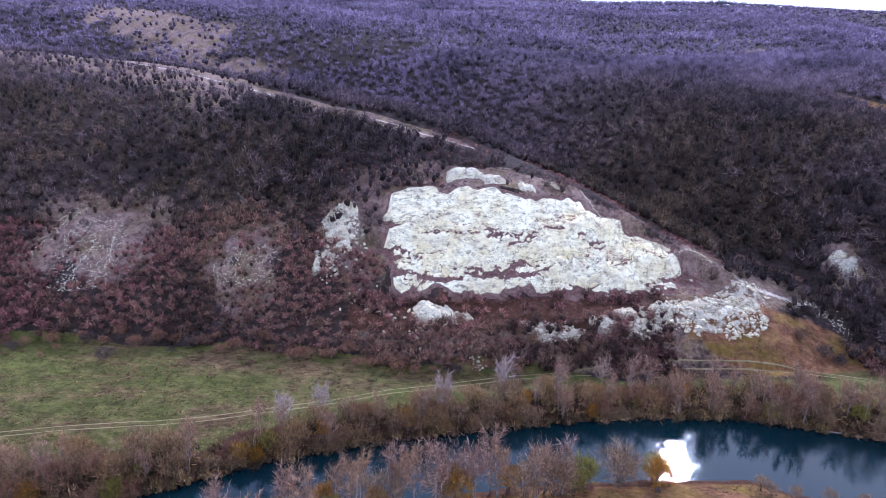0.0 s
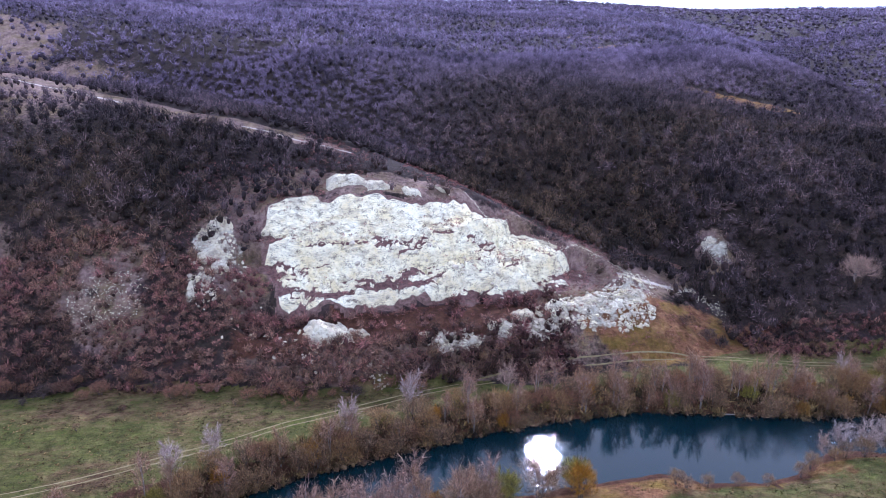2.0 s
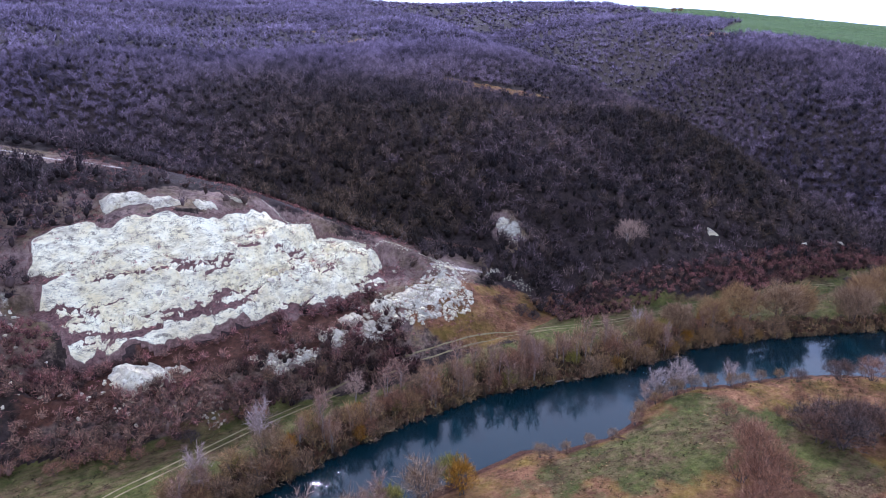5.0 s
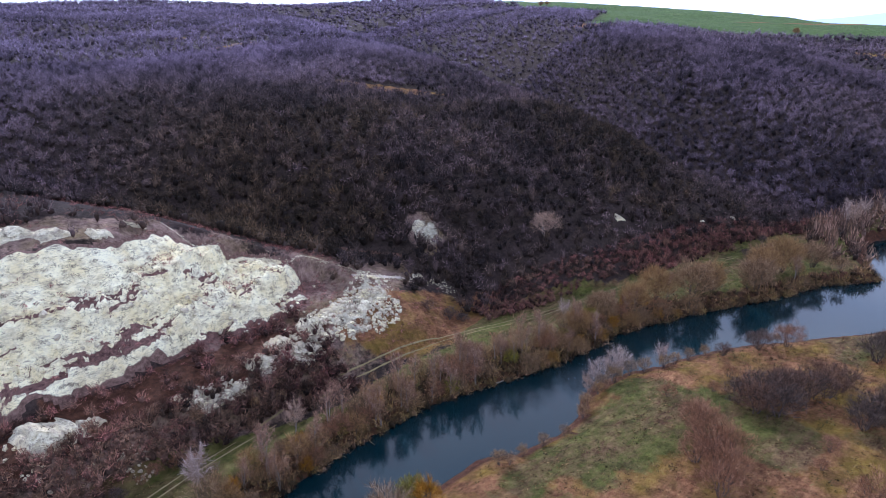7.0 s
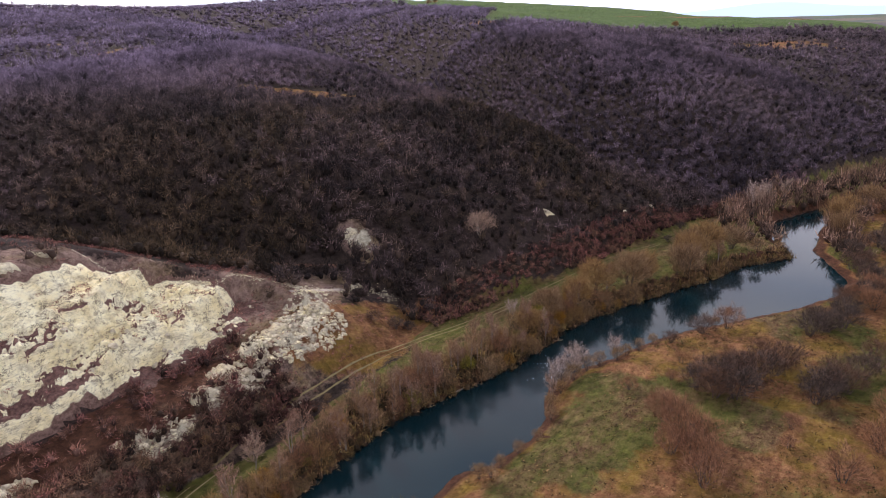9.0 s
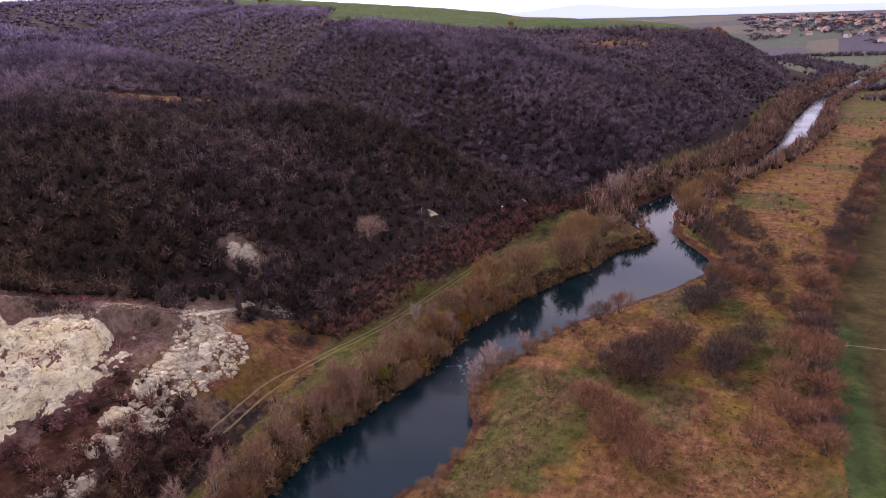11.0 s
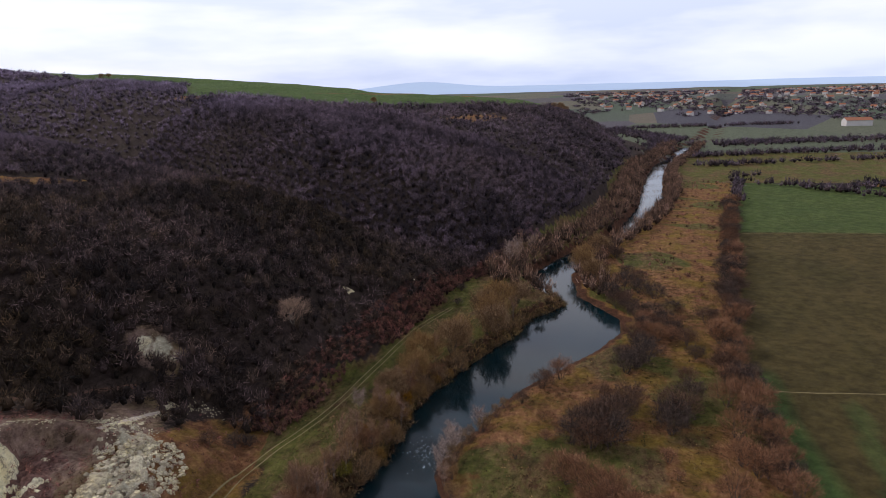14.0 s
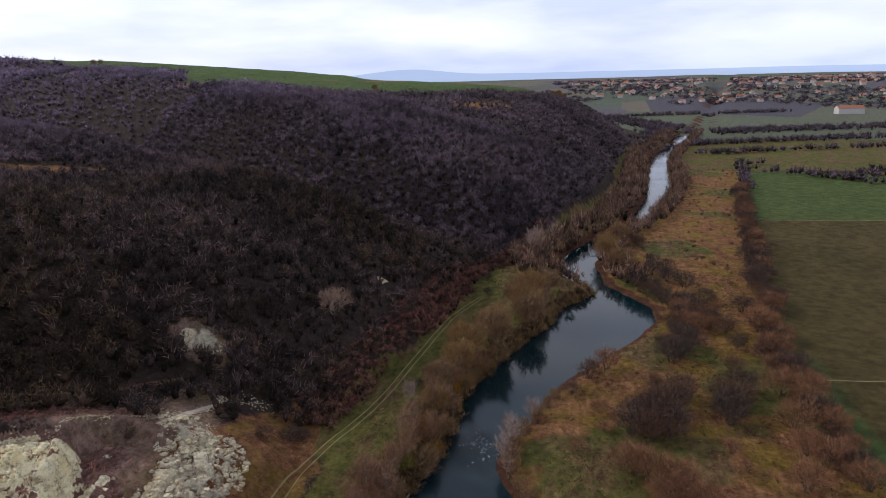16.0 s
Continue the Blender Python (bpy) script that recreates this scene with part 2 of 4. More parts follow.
PLASTER = plain_material("house_plaster", (0.42, 0.39, 0.37), (0.62, 0.59, 0.55), 0.9, 0.05)
TILE = plain_material("clay_roof_tiles", (0.26, 0.10, 0.055), (0.40, 0.17, 0.09), 0.9, 0.05)

# ---- the lie of the land ----
FOOT = ((-4900, -300), (-1500, 60), (-500, 120), (-200, 146), (-110, 154), (-55, 157), (-25, 153), (-5, 148), (10, 147), (35, 149), (60, 151), (80, 153), (104, 154), (116, 153), (147, 146), (178, 142), (206, 136),
        (240, 131), (263, 120), (302, 108), (395, 82), (627, 46), (700, 34), (783, 40), (862, 32), (960, 50), (1150, 160), (1350, 420), (1700, 900), (2300, 2000), (2800, 4900))
NORTH_BANK = ((-4900, -900), (-400, 5), (-120, 80), (-54, 101), (-39, 110), (-23, 117), (-8, 123), (28, 132), (47, 135), (66, 136), (86, 132), (103, 128), (133, 127), (159, 118.5),
              (178, 110), (205, 102), (221, 91), (226, 95), (240, 102), (265, 106), (300, 92), (345, 69), (433, 50), (571, 34), (674, 18), (753, -8), (829, -20), (1000, -75), (4900, -900))
SOUTH_BANK = ((-4900, -925), (-400, -18), (-120, 58), (-54, 79), (-23, 97), (0, 104), (24, 109), (45, 112), (60, 113), (67, 109), (80, 107.5), (87, 109), (92, 112.5), (100, 114), (112, 112), (121, 108.5), (134, 104.5), (150, 96),
              (176, 79), (194, 71), (205, 70.5), (218, 77), (231, 85), (263, 88), (290, 83), (305, 79), (345, 60.5), (413, 41), (481, 28), (609, 15), (674, 0), (753, -22), (829, -38), (1000, -95), (4900, -925))
VALLEY_1 = ((108, 174, 10, 20), (84, 212, 20, 30), (45, 262, 28, 36), (0, 322, 34, 42), (-60, 368, 34, 46), (-150, 415, 30, 55), (-300, 480, 22, 70))
VALLEY_2 = ((264, 116, 4, 26), (270, 165, 26, 34), (277, 215, 40, 38), (318, 330, 46, 46), (388, 500, 44, 55), (470, 650, 30, 80), (520, 900, 16, 120))


def lattice(ix, iy, seed):
    h = (ix * 374761393 + iy * 668265263 + seed * 974634721) & 0xFFFFFFFF
    h = ((h ^ (h >> 13)) * 1274126177) & 0xFFFFFFFF
    return ((h ^ (h >> 16)) & 0xFFFF) / 65535.0


def value_noise(x, y, seed=0):
    x0, y0 = np.floor(x).astype(np.int64), np.floor(y).astype(np.int64)
    fx, fy = x - x0, y - y0
    fx, fy = fx * fx * (3 - 2 * fx), fy * fy * (3 - 2 * fy)
    a, b = lattice(x0, y0, seed), lattice(x0 + 1, y0, seed)
    c, d = lattice(x0, y0 + 1, seed), lattice(x0 + 1, y0 + 1, seed)
    return (a + (b - a) * fx) * (1 - fy) + (c + (d - c) * fx) * fy - 0.5


def fbm(x, y, size, octaves=4, seed=0, gain=0.5):
    total, amp, k = 0.0, 1.0, 1.0 / size
    for o in range(octaves):
        total = total + amp * value_noise(x * k + 17.3 * o, y * k - 9.1 * o, seed + o)
        amp, k = amp * gain, k * 2.03
    return total


def along(x, y, line):
    """Distance to a polyline and, interpolated along it, the further values of its points."""
    pts = np.array(line, float)
    best, vals = np.full(np.shape(x), 1e9), np.zeros(np.shape(x) + (pts.shape[1] - 2,))
    for p, q in zip(pts[:-1], pts[1:]):
        ex, ey = q[0] - p[0], q[1] - p[1]
        s = np.clip(((x - p[0]) * ex + (y - p[1]) * ey) / (ex * ex + ey * ey), 0, 1)
        d = np.hypot(x - p[0] - s * ex, y - p[1] - s * ey)
        near = d < best
        best = np.where(near, d, best)
        if vals.shape[-1]:
            vals = np.where(near[..., None], p[2:] + s[..., None] * (q[2:] - p[2:]), vals)
    return best, vals


def line_y(line, x):
    return np.interp(x, [p[0] for p in line], [p[1] for p in line])


def step(a, b, v):
    s = np.clip((v - a) / (b - a), 0, 1)
    return s * s * (3 - 2 * s)


def spot(x, y, cx, cy, rx, ry, turn=0.0, soft=0.35, rough=0.25, seed=5):
    """A soft-edged, uneven ellipse: 1 inside, 0 outside."""
    c, s = math.cos(radians(turn)), math.sin(radians(turn))
    u, v = ((x - cx) * c + (y - cy) * s) / rx, (-(x - cx) * s + (y - cy) * c) / ry
    return 1 - step(1 - soft, 1 + soft, np.hypot(u, v) + rough * 2 * fbm(x, y, 0.7 * min(rx, ry), 3, seed))


def inside(x, y, poly):
    r, n = np.zeros(np.shape(x), bool), len(poly)
    for k in range(n):
        (ax, ay), (bx, by) = poly[k], poly[(k + 1) % n]
        r ^= ((ay > y) != (by > y)) & (x < (bx - ax) * (y - ay) / (by - ay + 1e-12) + ax)
    return r


def hill_depth(x, y):
    """How far into the hills a place lies; negative on the valley floor."""
    d, _ = along(x, y, FOOT)
    return np.where(y > line_y(FOOT, x), d, -d)


QUARRY = ((-6, 167.5), (3, 167.5), (16, 168.5), (28, 170), (39, 172), (51, 173.5), (62, 176), (70, 182), (69, 189), (64, 196), (50, 202.5), (36, 201.5), (25, 198), (8, 197), (-6, 197.5), (-14, 196), (-18, 193.5), (-19.5, 190), (-16, 187.5), (-18.5, 181), (-15.5, 176), (-17, 172), (-12, 169))
BENCH = ((-22, 160), (0, 154), (40, 155), (66, 158), (78, 166), (76, 183), (68, 193), (55, 202), (36, 213), (8, 212), (-6, 210), (-20, 203), (-24, 188), (-26, 172))


def region(x, y, poly, lo, hi, rough=2.2):
    d, _ = along(x, y, poly + poly[:1])
    return step(lo, hi, np.where(inside(x, y, poly), d, -d) + rough * fbm(x, y, 7, 3, 31))


def quarry_mask(x, y):
    return region(x, y, QUARRY, -0.6, 1.4, 4.5)


def dome(x, y, cx, cy, r):
    return np.exp(-((x - cx) ** 2 + (y - cy) ** 2) / r ** 2)


def height(x, y):
    x, y = np.asarray(x, float), np.asarray(y, float)
    d = hill_depth(x, y) + 5 * fbm(x, y, 45, 3, 3) * step(-5, 40, np.abs(y - line_y(FOOT, x)))
    dp = np.maximum(d, 0)
    hill = 45 * (1 - np.exp(-dp / 50)) + 95 * (1 - np.exp(-dp / 900))
    for line in (VALLEY_1, VALLEY_2):
        dist, v = along(x, y, line)
        hill = hill - np.minimum(v[..., 0] * np.exp(-(dist / v[..., 1]) ** 2), hill * 0.9)
    hill = hill + step(20, 120, dp) * (6 * fbm(x, y, 110, 3, 7) + 20 * fbm(x, y, 520, 2, 12) * step(300, 1200, dp))
    hill = hill + step(10, 60, dp) * (8 * dome(x, y, 550, 450, 130) - 9 * dome(x, y, 100, 430, 110) - 5 * dome(x, y, 190, 275, 60) - 4 * dome(x, y, 520, 226, 60)) + 24 * step(600, 1000, x) * step(250, 700, dp)
    z = 2.6 + hill + 0.5 * fbm(x, y, 18, 3, 21)
    z = z + np.where(d < 0, 24 * step(1250, 2400, x) + 10 * fbm(x, y, 700, 2, 40) * step(900, 1800, np.hypot(x, y)), 0)
    # terraces of the old quarry
    q, b = quarry_mask(x, y), region(x, y, BENCH, -2.0, 3.0)
    warp = z + b * (4.2 * fbm(x * 0.5, y, 13, 3, 51) + 0.02 * (20 - x))
    cut = np.interp(warp, (8.0, 11.0, 20.6, 22.0, 26.4, 27.6, 30.8, 35.4, 38.0, 44.0), (8.0, 11.2, 12.6, 18.2, 19.4, 25.2, 26.4, 35.6, 37.5, 42.0))
    z = z + b * (cut - warp)
    smooth_wall = step(26.5, 28.5, z) * step(48, 34, x)
    rock = (5.2 * np.abs(fbm(x, y, 11, 3, 61, 0.5)) - 1.1 + 3.0 * np.abs(fbm(x, y, 4.5, 4, 66, 0.65)) - 0.6) * (1 - 0.8 * smooth_wall)
    zr = z + rock
    beds = zr / 1.4 + 0.9 * fbm(x, y, 14, 2, 68)
    zr = zr + 0.4 * (1 - 0.4 * smooth_wall) * (step(0.5, 1.0, beds - np.floor(beds)) - (beds - np.floor(beds)))
    z = z + q * region(x, y, QUARRY, -1.0, 4.5, 3.0) * (zr - z)
    # stony debris below the quarry and on its flanks
    rubble = np.maximum.reduce([spot(x, y, *s) for s in RUBBLE])
    z = z + rubble * (1.7 * np.abs(fbm(x, y, 4.0, 4, 71, 0.6)) + 0.8 * fbm(x, y, 1.8, 2, 77) - 0.2)
    crag = np.maximum.reduce([spot(x, y, *s, 0.25, 0.4) if len(s) > 4 else spot(x, y, *s, 0, 0.25, 0.4) for s in CRAGS])
    z = z + crag * (0.9 + 1.6 * np.abs(fbm(x, y, 7, 4, 73, 0.5)))
    # river bed and banks
    yn, ys = line_y(NORTH_BANK, x), line_y(SOUTH_BANK, x)
    wob = 1.4 * fbm(x, y, 9, 3, 81)
    en, es = (yn - y) * 0.87 + wob, (y - ys) * 0.87 - 1.2 + wob
    e = np.minimum(en, es)
    bank = np.where(en < es, 3.2 * step(-0.6, 3.4, -e), 2.7 * step(-1.0, 9.0, -e))
    bed = -0.35 - 1.6 * step(0, 6, e)
    low = np.where(e > 0, bed, -0.35 + bank + 0.35 * step(0, 1.5, -e))
    near = step(-16, -7, e)
    z = z * (1 - near) + np.minimum(low, np.maximum(z, low * (e > -9))) * near
    return z


RUBBLE = ((68, 166, 14, 6.0, 6), (47, 160, 9, 3.5, 8), (-29, 185, 5.0, 6), (-32, 174, 3.5, 4), (28, 157, 7, 3), (80, 172, 7, 4, 40))
SOLID = ((66, 166, 10, 3.0, 6), (113, 187, 3.0, 4.5, 10))
CRAGS = ((-29, 188, 4.5, 5.5), (62, 165, 5, 2, 6))
SCREE = ((-96, 176, 9, 11), (-53, 174, 9, 7))


def axis(*runs):
    """Grid lines whose spacing changes from stretch to stretch."""
    out = []
    for a, b, s in runs:
        out += list(np.linspace(a, b, max(1, round((b - a) / s)), endpoint=False))
    return np.array(out + [runs[-1][1]])


def grid_mesh(name, X, Y, Z, faces_ok, material, smooth=True, attrs=()):
    ny, nx = X.shape
    idx = np.arange(nx * ny).reshape(ny, nx)
    quads = np.stack([idx[:-1, :-1], idx[:-1, 1:], idx[1:, 1:], idx[1:, :-1]], -1)[faces_ok]
    used, inv = np.unique(quads, return_inverse=True)
    co = np.stack([X.ravel()[used], Y.ravel()[used], Z.ravel()[used]], -1)
    ob = mesh_from(name, co, inv.reshape(-1, 4), material, smooth)
    for key, val in attrs:
        a = ob.data.attributes.new(key, "FLOAT", "POINT")
        a.data.foreach_set("value", np.asarray(val, np.float32).ravel()[used])
    return ob


def mesh_from(name, co, polys, material, smooth=False, parent=None):
    """One mesh object from arrays of corners and of equal-sided faces."""
    me = bpy.data.meshes.new(name)
    n, k = polys.shape
    me.vertices.add(len(co))
    me.vertices.foreach_set("co", np.asarray(co, np.float32).ravel())
    me.loops.add(n * k)
    me.loops.foreach_set("vertex_index", polys.astype(np.int32).ravel())
    me.polygons.add(n)
    me.polygons.foreach_set("loop_start", np.arange(0, n * k, k, dtype=np.int32))
    me.polygons.foreach_set("use_smooth", np.full(n, smooth))
    me.update(calc_edges=True)
    me.materials.append(material)
    ob = new(name, me)
    if parent is not None:
        ob.parent = parent
    return ob


# ---- ground, one sheet to the horizon ----
gx = axis((-4900, -1500, 170), (-1500, -500, 40), (-500, -140, 8), (-140, -40, 2.0), (-40, 90, 0.45), (90, 300, 2.8), (300, 700, 5), (700, 1200, 14), (1200, 2400, 45), (2400, 4900, 170))
gy = axis((-4900, -1500, 170), (-1500, -300, 40), (-300, 0, 10), (0, 66, 3), (66, 142, 2.2), (142, 152, 1.2), (152, 216, 0.40), (216, 300, 2.4), (300, 600, 6), (600, 1400, 25), (1400, 4900, 140))
X, Y = np.meshgrid(gx, gy)
Z = height(X, Y)
D = hill_depth(X, Y)
EN, ES = Y - line_y(NORTH_BANK, X), line_y(SOUTH_BANK, X) - Y
TRACK = ((-300, 60), (-140, 97), (-85, 115), (-65, 119), (-44, 124), (-21, 132), (-10, 137), (16, 145), (30, 148), (44, 151), (73, 154), (87, 154.5), (101, 151.5), (114, 147.5), (127, 145), (146, 143), (163, 141), (184, 138), (205, 131))
FIELD_EDGE = ((-400, 60), (98, 40), (134, 40), (162, 39), (234, 26), (364, 2), (532, -31))
GREEN_TOP = ((440, 372), (550, 312), (640, 248), (730, 192), (865, 116), (985, 150), (1160, 300), (1400, 800), (1150, 1200), (880, 900), (640, 580), (600, 460))
SPUR_CREST = ((70, 190), (40, 211), (14, 222), (-22, 239), (-76, 275), (-110, 300), (-167, 330), (-260, 380))
n1 = fbm(X, Y, 60, 4, 91)
edge_y = line_y(FIELD_EDGE, X)
field = (Y < edge_y - 1) & (X < 532) & (Y > -100 - 0.3 * (X - 460)) & (X > -400)
m_crop = step(-1.5, 1.5, edge_y - Y) * step(540, 530, X - 0.25 * (Y + 31)) * step(-12, 0, Y + 108 + 0.3 * (X - 460)) * step(-400, -380, X)
gd, _ = along(X, Y, GREEN_TOP + GREEN_TOP[:1])
green_top = step(-8, 8, np.where(inside(X, Y, GREEN_TOP), gd, -gd))
m_crop = np.maximum(m_crop, green_top * (1 - spot(X, Y, 452, 371, 26, 7, -22)) * (1 - 0.8 * spot(X, Y, 800, 290, 150, 12, -33, 0.5, 0.4)))
m_lush = np.maximum.reduce([green_top * 0.9, step(343, 349, X) * 0.75, (1 - step(4, 10, edge_y - Y + 4 * n1)) * step(170, 150, X), spot(X, Y, 120, 22, 26, 3, -8) * 0.6])
crest, _ = along(X, Y, SPUR_CREST)
m_heath = np.maximum.reduce([
    (1 - step(2, 8, crest + 5 * n1)) * step(14, -4, X), (1 - step(14, 55, crest + 26 * n1)) * 0.85 * step(-60, -100, X), spot(X, Y, 22, 203, 44, 7, -6) * 0.9, spot(X, Y, 72, 181, 24, 16) * 0.85, spot(X, Y, 38, 157, 60, 8, 4) * 0.6,
    spot(X, Y, -96, 178, 13, 15, 0, 0.6, 0.6), spot(X, Y, -53, 178, 10, 14, 0, 0.6, 0.6), spot(X, Y, 90, 182, 10, 6), spot(X, Y, 113, 187, 4.5, 7), spot(X, Y, -22, 188, 12, 20) * 0.8, 0.95 * spot(X, Y, -235, 540, 140, 26, -43, 0.7, 0.5)])
m_dry = np.maximum.reduce([
    spot(X, Y, 182, 290, 27, 4.5, -57), spot(X, Y, 188, 444, 17, 5, 5, 0.35, 0.6), spot(X, Y, 189, 507, 18, 6, 5, 0.35, 0.6), spot(X, Y, 560, 190, 70, 16, -32, 0.6, 0.6), spot(X, Y, 86, 161, 27, 11, -6), np.where((ES > 0) & ~field & (X < 560), 0.9 + 0.4 * n1, 0)])
m_dry = np.maximum.reduce([m_dry, spot(X, Y, 455, 370, 26, 7, -22), 0.75 * spot(X, Y, 800, 290, 150, 12, -33, 0.5, 0.4)])
m_grass = np.where((D < np.where(X < 92, 0, 3) + 9 * n1) & (EN > 3.0) & (X < 700), 0.85 + 0.5 * n1, 0)
m_grass = np.maximum(m_grass, np.where((ES > 3) & ~field & (X < 700), 0.85 * step(0.03, 0.34, fbm(X, Y, 26, 3, 93)), 0))
m_grass = np.maximum(m_grass, spot(X, Y, 82, 97, 26, 9, -8, 0.6, 0.5))
m_grass = np.maximum(m_grass, np.where((X > 532) & (X < 760) & (D < 0) & (ES > 6), 0.9, 0))
m_soil = np.maximum(np.where((EN > -1) & (EN < 4.0), 1.0, 0), np.where((ES > -1) & (ES < 2.5), 0.8, 0))
m_soil = np.maximum.reduce([m_soil, spot(X, Y, 24, 164, 52, 6.0, 5), spot(X, Y, -34, 117, 9, 3, 25)])
m_chalk = np.maximum.reduce([spot(X, Y, *s) * (0.36 + 1.3 * fbm(X, Y, 5, 4, 95, 0.65)) for s in RUBBLE])
m_chalk = np.maximum.reduce([m_chalk] + [spot(X, Y, *s) * (0.9 + 1.0 * fbm(X, Y, 4, 3, 94, 0.7)) for s in SOLID])
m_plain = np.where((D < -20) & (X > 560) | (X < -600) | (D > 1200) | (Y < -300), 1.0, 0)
ATTRS = (("lush", m_lush), ("crop", m_crop), ("dry", m_dry), ("heath", m_heath), ("grass", m_grass), ("soil", m_soil), ("chalk", m_chalk), ("plain", m_plain))
qm = quarry_mask(X, Y)
qf = (qm[:-1, :-1] + qm[1:, 1:] + qm[:-1, 1:] + qm[1:, :-1]) / 4 > 0.03
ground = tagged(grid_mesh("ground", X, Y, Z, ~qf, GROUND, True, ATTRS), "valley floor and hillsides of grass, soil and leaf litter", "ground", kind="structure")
TRACK_MAT = plain_material("rutted_dirt", (0.15, 0.115, 0.050), (0.30, 0.235, 0.105), 0.95, 0.8)
slope = np.hypot(np.gradient(Z, axis=0) / np.gradient(gy)[:, None], np.gradient(Z, axis=1) / np.gradient(gx)[None, :])
base_z = np.interp(X, (-20, 70), (12.6, 13.2))
ledge = (1 - 0.6 * spot(X, Y, 52, 196, 16, 8, -20)) * np.clip(1.13 - slope * 0.95 + 1.6 * fbm(X * 0.3, Y * 1.2, 5, 4, 97, 0.7), 0, 1) * (1 - 0.8 * step(26.5, 28, Z) * step(62, 45, X)) + 0.8 * step(1.8, 0.2, Z - base_z + 2.0 * fbm(X, Y, 4, 3, 98))
cliff = tagged(grid_mesh("chalk_cliff", X, Y, Z, qf, CHALK, False, (("ledge", ledge), ("turf", 1 - step(0.12, 0.75, qm)))), "terraced white chalk quarry face with reddish soil ledges", "cliff")


def rut(line, offset, width, name, parent, material=None):
    """One wheel rut: a ragged strip that follows the ground."""
    pts = np.array(line, float)
    s = np.concatenate([[0], np.cumsum(np.hypot(*np.diff(pts, axis=0).T))])
    u = np.arange(0, s[-1], 1.0)
    cx, cy = np.interp(u, s, pts[:, 0]), np.interp(u, s, pts[:, 1])
    for _ in range(6):
        cx[1:-1], cy[1:-1] = (cx[:-2] + 2 * cx[1:-1] + cx[2:]) / 4, (cy[:-2] + 2 * cy[1:-1] + cy[2:]) / 4
    tx, ty = np.gradient(cx), np.gradient(cy)
    k = np.hypot(tx, ty)
    nx, ny = -ty / k, tx / k
    wob = offset + 0.25 * fbm(u, 0 * u, 9, 2, 120)
    w = width * (0.7 + 1.1 * np.abs(fbm(u, 0 * u + offset, 3, 3, 121)))
    rows = [(cx + nx * (wob + w * f), cy + ny * (wob + w * f), lift) for f, lift in ((-0.6, 0.015), (-0.2, 0.06), (0.2, 0.06), (0.6, 0.015))]
    co = np.stack([np.stack([a, b, height(a, b) + l], -1) for a, b, l in rows], 1).reshape(-1, 3)
    i = np.arange(len(u) - 1)[:, None] * 4 + np.arange(3)[None]
    return mesh_from(name, co, np.stack([i, i + 1, i + 5, i + 4], -1).reshape(-1, 4), material or TRACK_MAT, True, parent)


track = tagged(new("dirt_track"), "pale two-rut dirt track across the meadow", "track", kind="structure")
for off in (-0.8, 0.8):
    rut(TRACK, off, 0.27, "rut", track)
field_path = tagged(new("field_path"), "pale worn path across the crop field", "track", kind="structure")
rut(((146, 37), (148, 20), (151, -20), (156, -70)), 0, 0.4, "rut", field_path)
rut(((345, 4), (347, -30), (350, -110)), 0, 0.5, "rut", field_path)
PALE_DIRT = plain_material("pale_chalky_dirt", (0.26, 0.19, 0.14), (0.60, 0.52, 0.42), 0.95, 0.7)
ridge_path = tagged(new("ridge_path"), "pale chalky path along the crest of the spur", "path", kind="structure")
rut(((-64, 266), (-76, 275), (-110, 300), (-150, 320), (-190, 344)), 0, 1.3, "path_strip", ridge_path, PALE_DIRT)
rut(((8, 224), (-10, 232), (-26, 241)), 0, 0.9, "path_strip", ridge_path, PALE_DIRT)
TERRACE = ((74, 226), (81, 214.6), (86, 204), (94, 195), (103, 186.5))
DARK_DIRT = plain_material("reddish_dirt", (0.060, 0.030, 0.018), (0.16, 0.080, 0.048), 0.95, 0.7)
terrace_path = tagged(new("terrace_path"), "reddish dirt path along the foot of the wooded slope", "path", kind="structure")
rut(TERRACE, 0, 1.4, "path_strip", terrace_path, DARK_DIRT)
rut(((78, 178), (86, 178.5), (92, 178.5), (98, 177)), 0, 1.2, "path_strip", terrace_path, PALE_DIRT)
# thin stone runs: lines over the ground, with half-widths
STONE_RUNS = ((((-103, 189), (-106, 184), (-109, 178), (-113, 170)), 1.3), (((-95, 179), (-97, 173), (-99, 166)), 0.35), (((-91.6, 182), (-90, 174), (-89, 168.5)), 0.35), (((-109, 166), (-98, 165.5), (-88, 167)), 0.5), (((-105, 188), (-110, 180)), 0.4),
              (((80, 181), (90, 178.5), (98, 176.5), (104, 174)), 1.5), (((104, 174), (107, 169)), 1.8), (((60, 196), (72, 189), (82, 181)), 0.8), (((40, 208), (52, 201), (60, 196)), 0.7))

# ---- river ----
rx = axis((-600, -140, 20), (-140, 320, 3), (320, 860, 10))
ry = np.linspace(0, 1, 12)
RX, RV = np.meshgrid(rx, ry)
RY = line_y(SOUTH_BANK, RX) - 2.5 + RV * (line_y(NORTH_BANK, RX) - line_y(SOUTH_BANK, RX) + 5)
river = tagged(grid_mesh("water", RX, RY, 0 * RX, np.ones((11, len(rx) - 1), bool), WATER, True, (("chop", 0.03 + 0.13 * (1 - step(112, 138, RX)) * (0.13 + 0.87 * step(62, 92, RX)) + 0.7 * spot(RX, RY, 106, 118, 9, 7) + 0.25 * step(300, 420, RX)),)), "calm dark river reflecting bare trees and sky", "river", kind="structure")

# ---- plants ----
rng = np.random.default_rng(4)


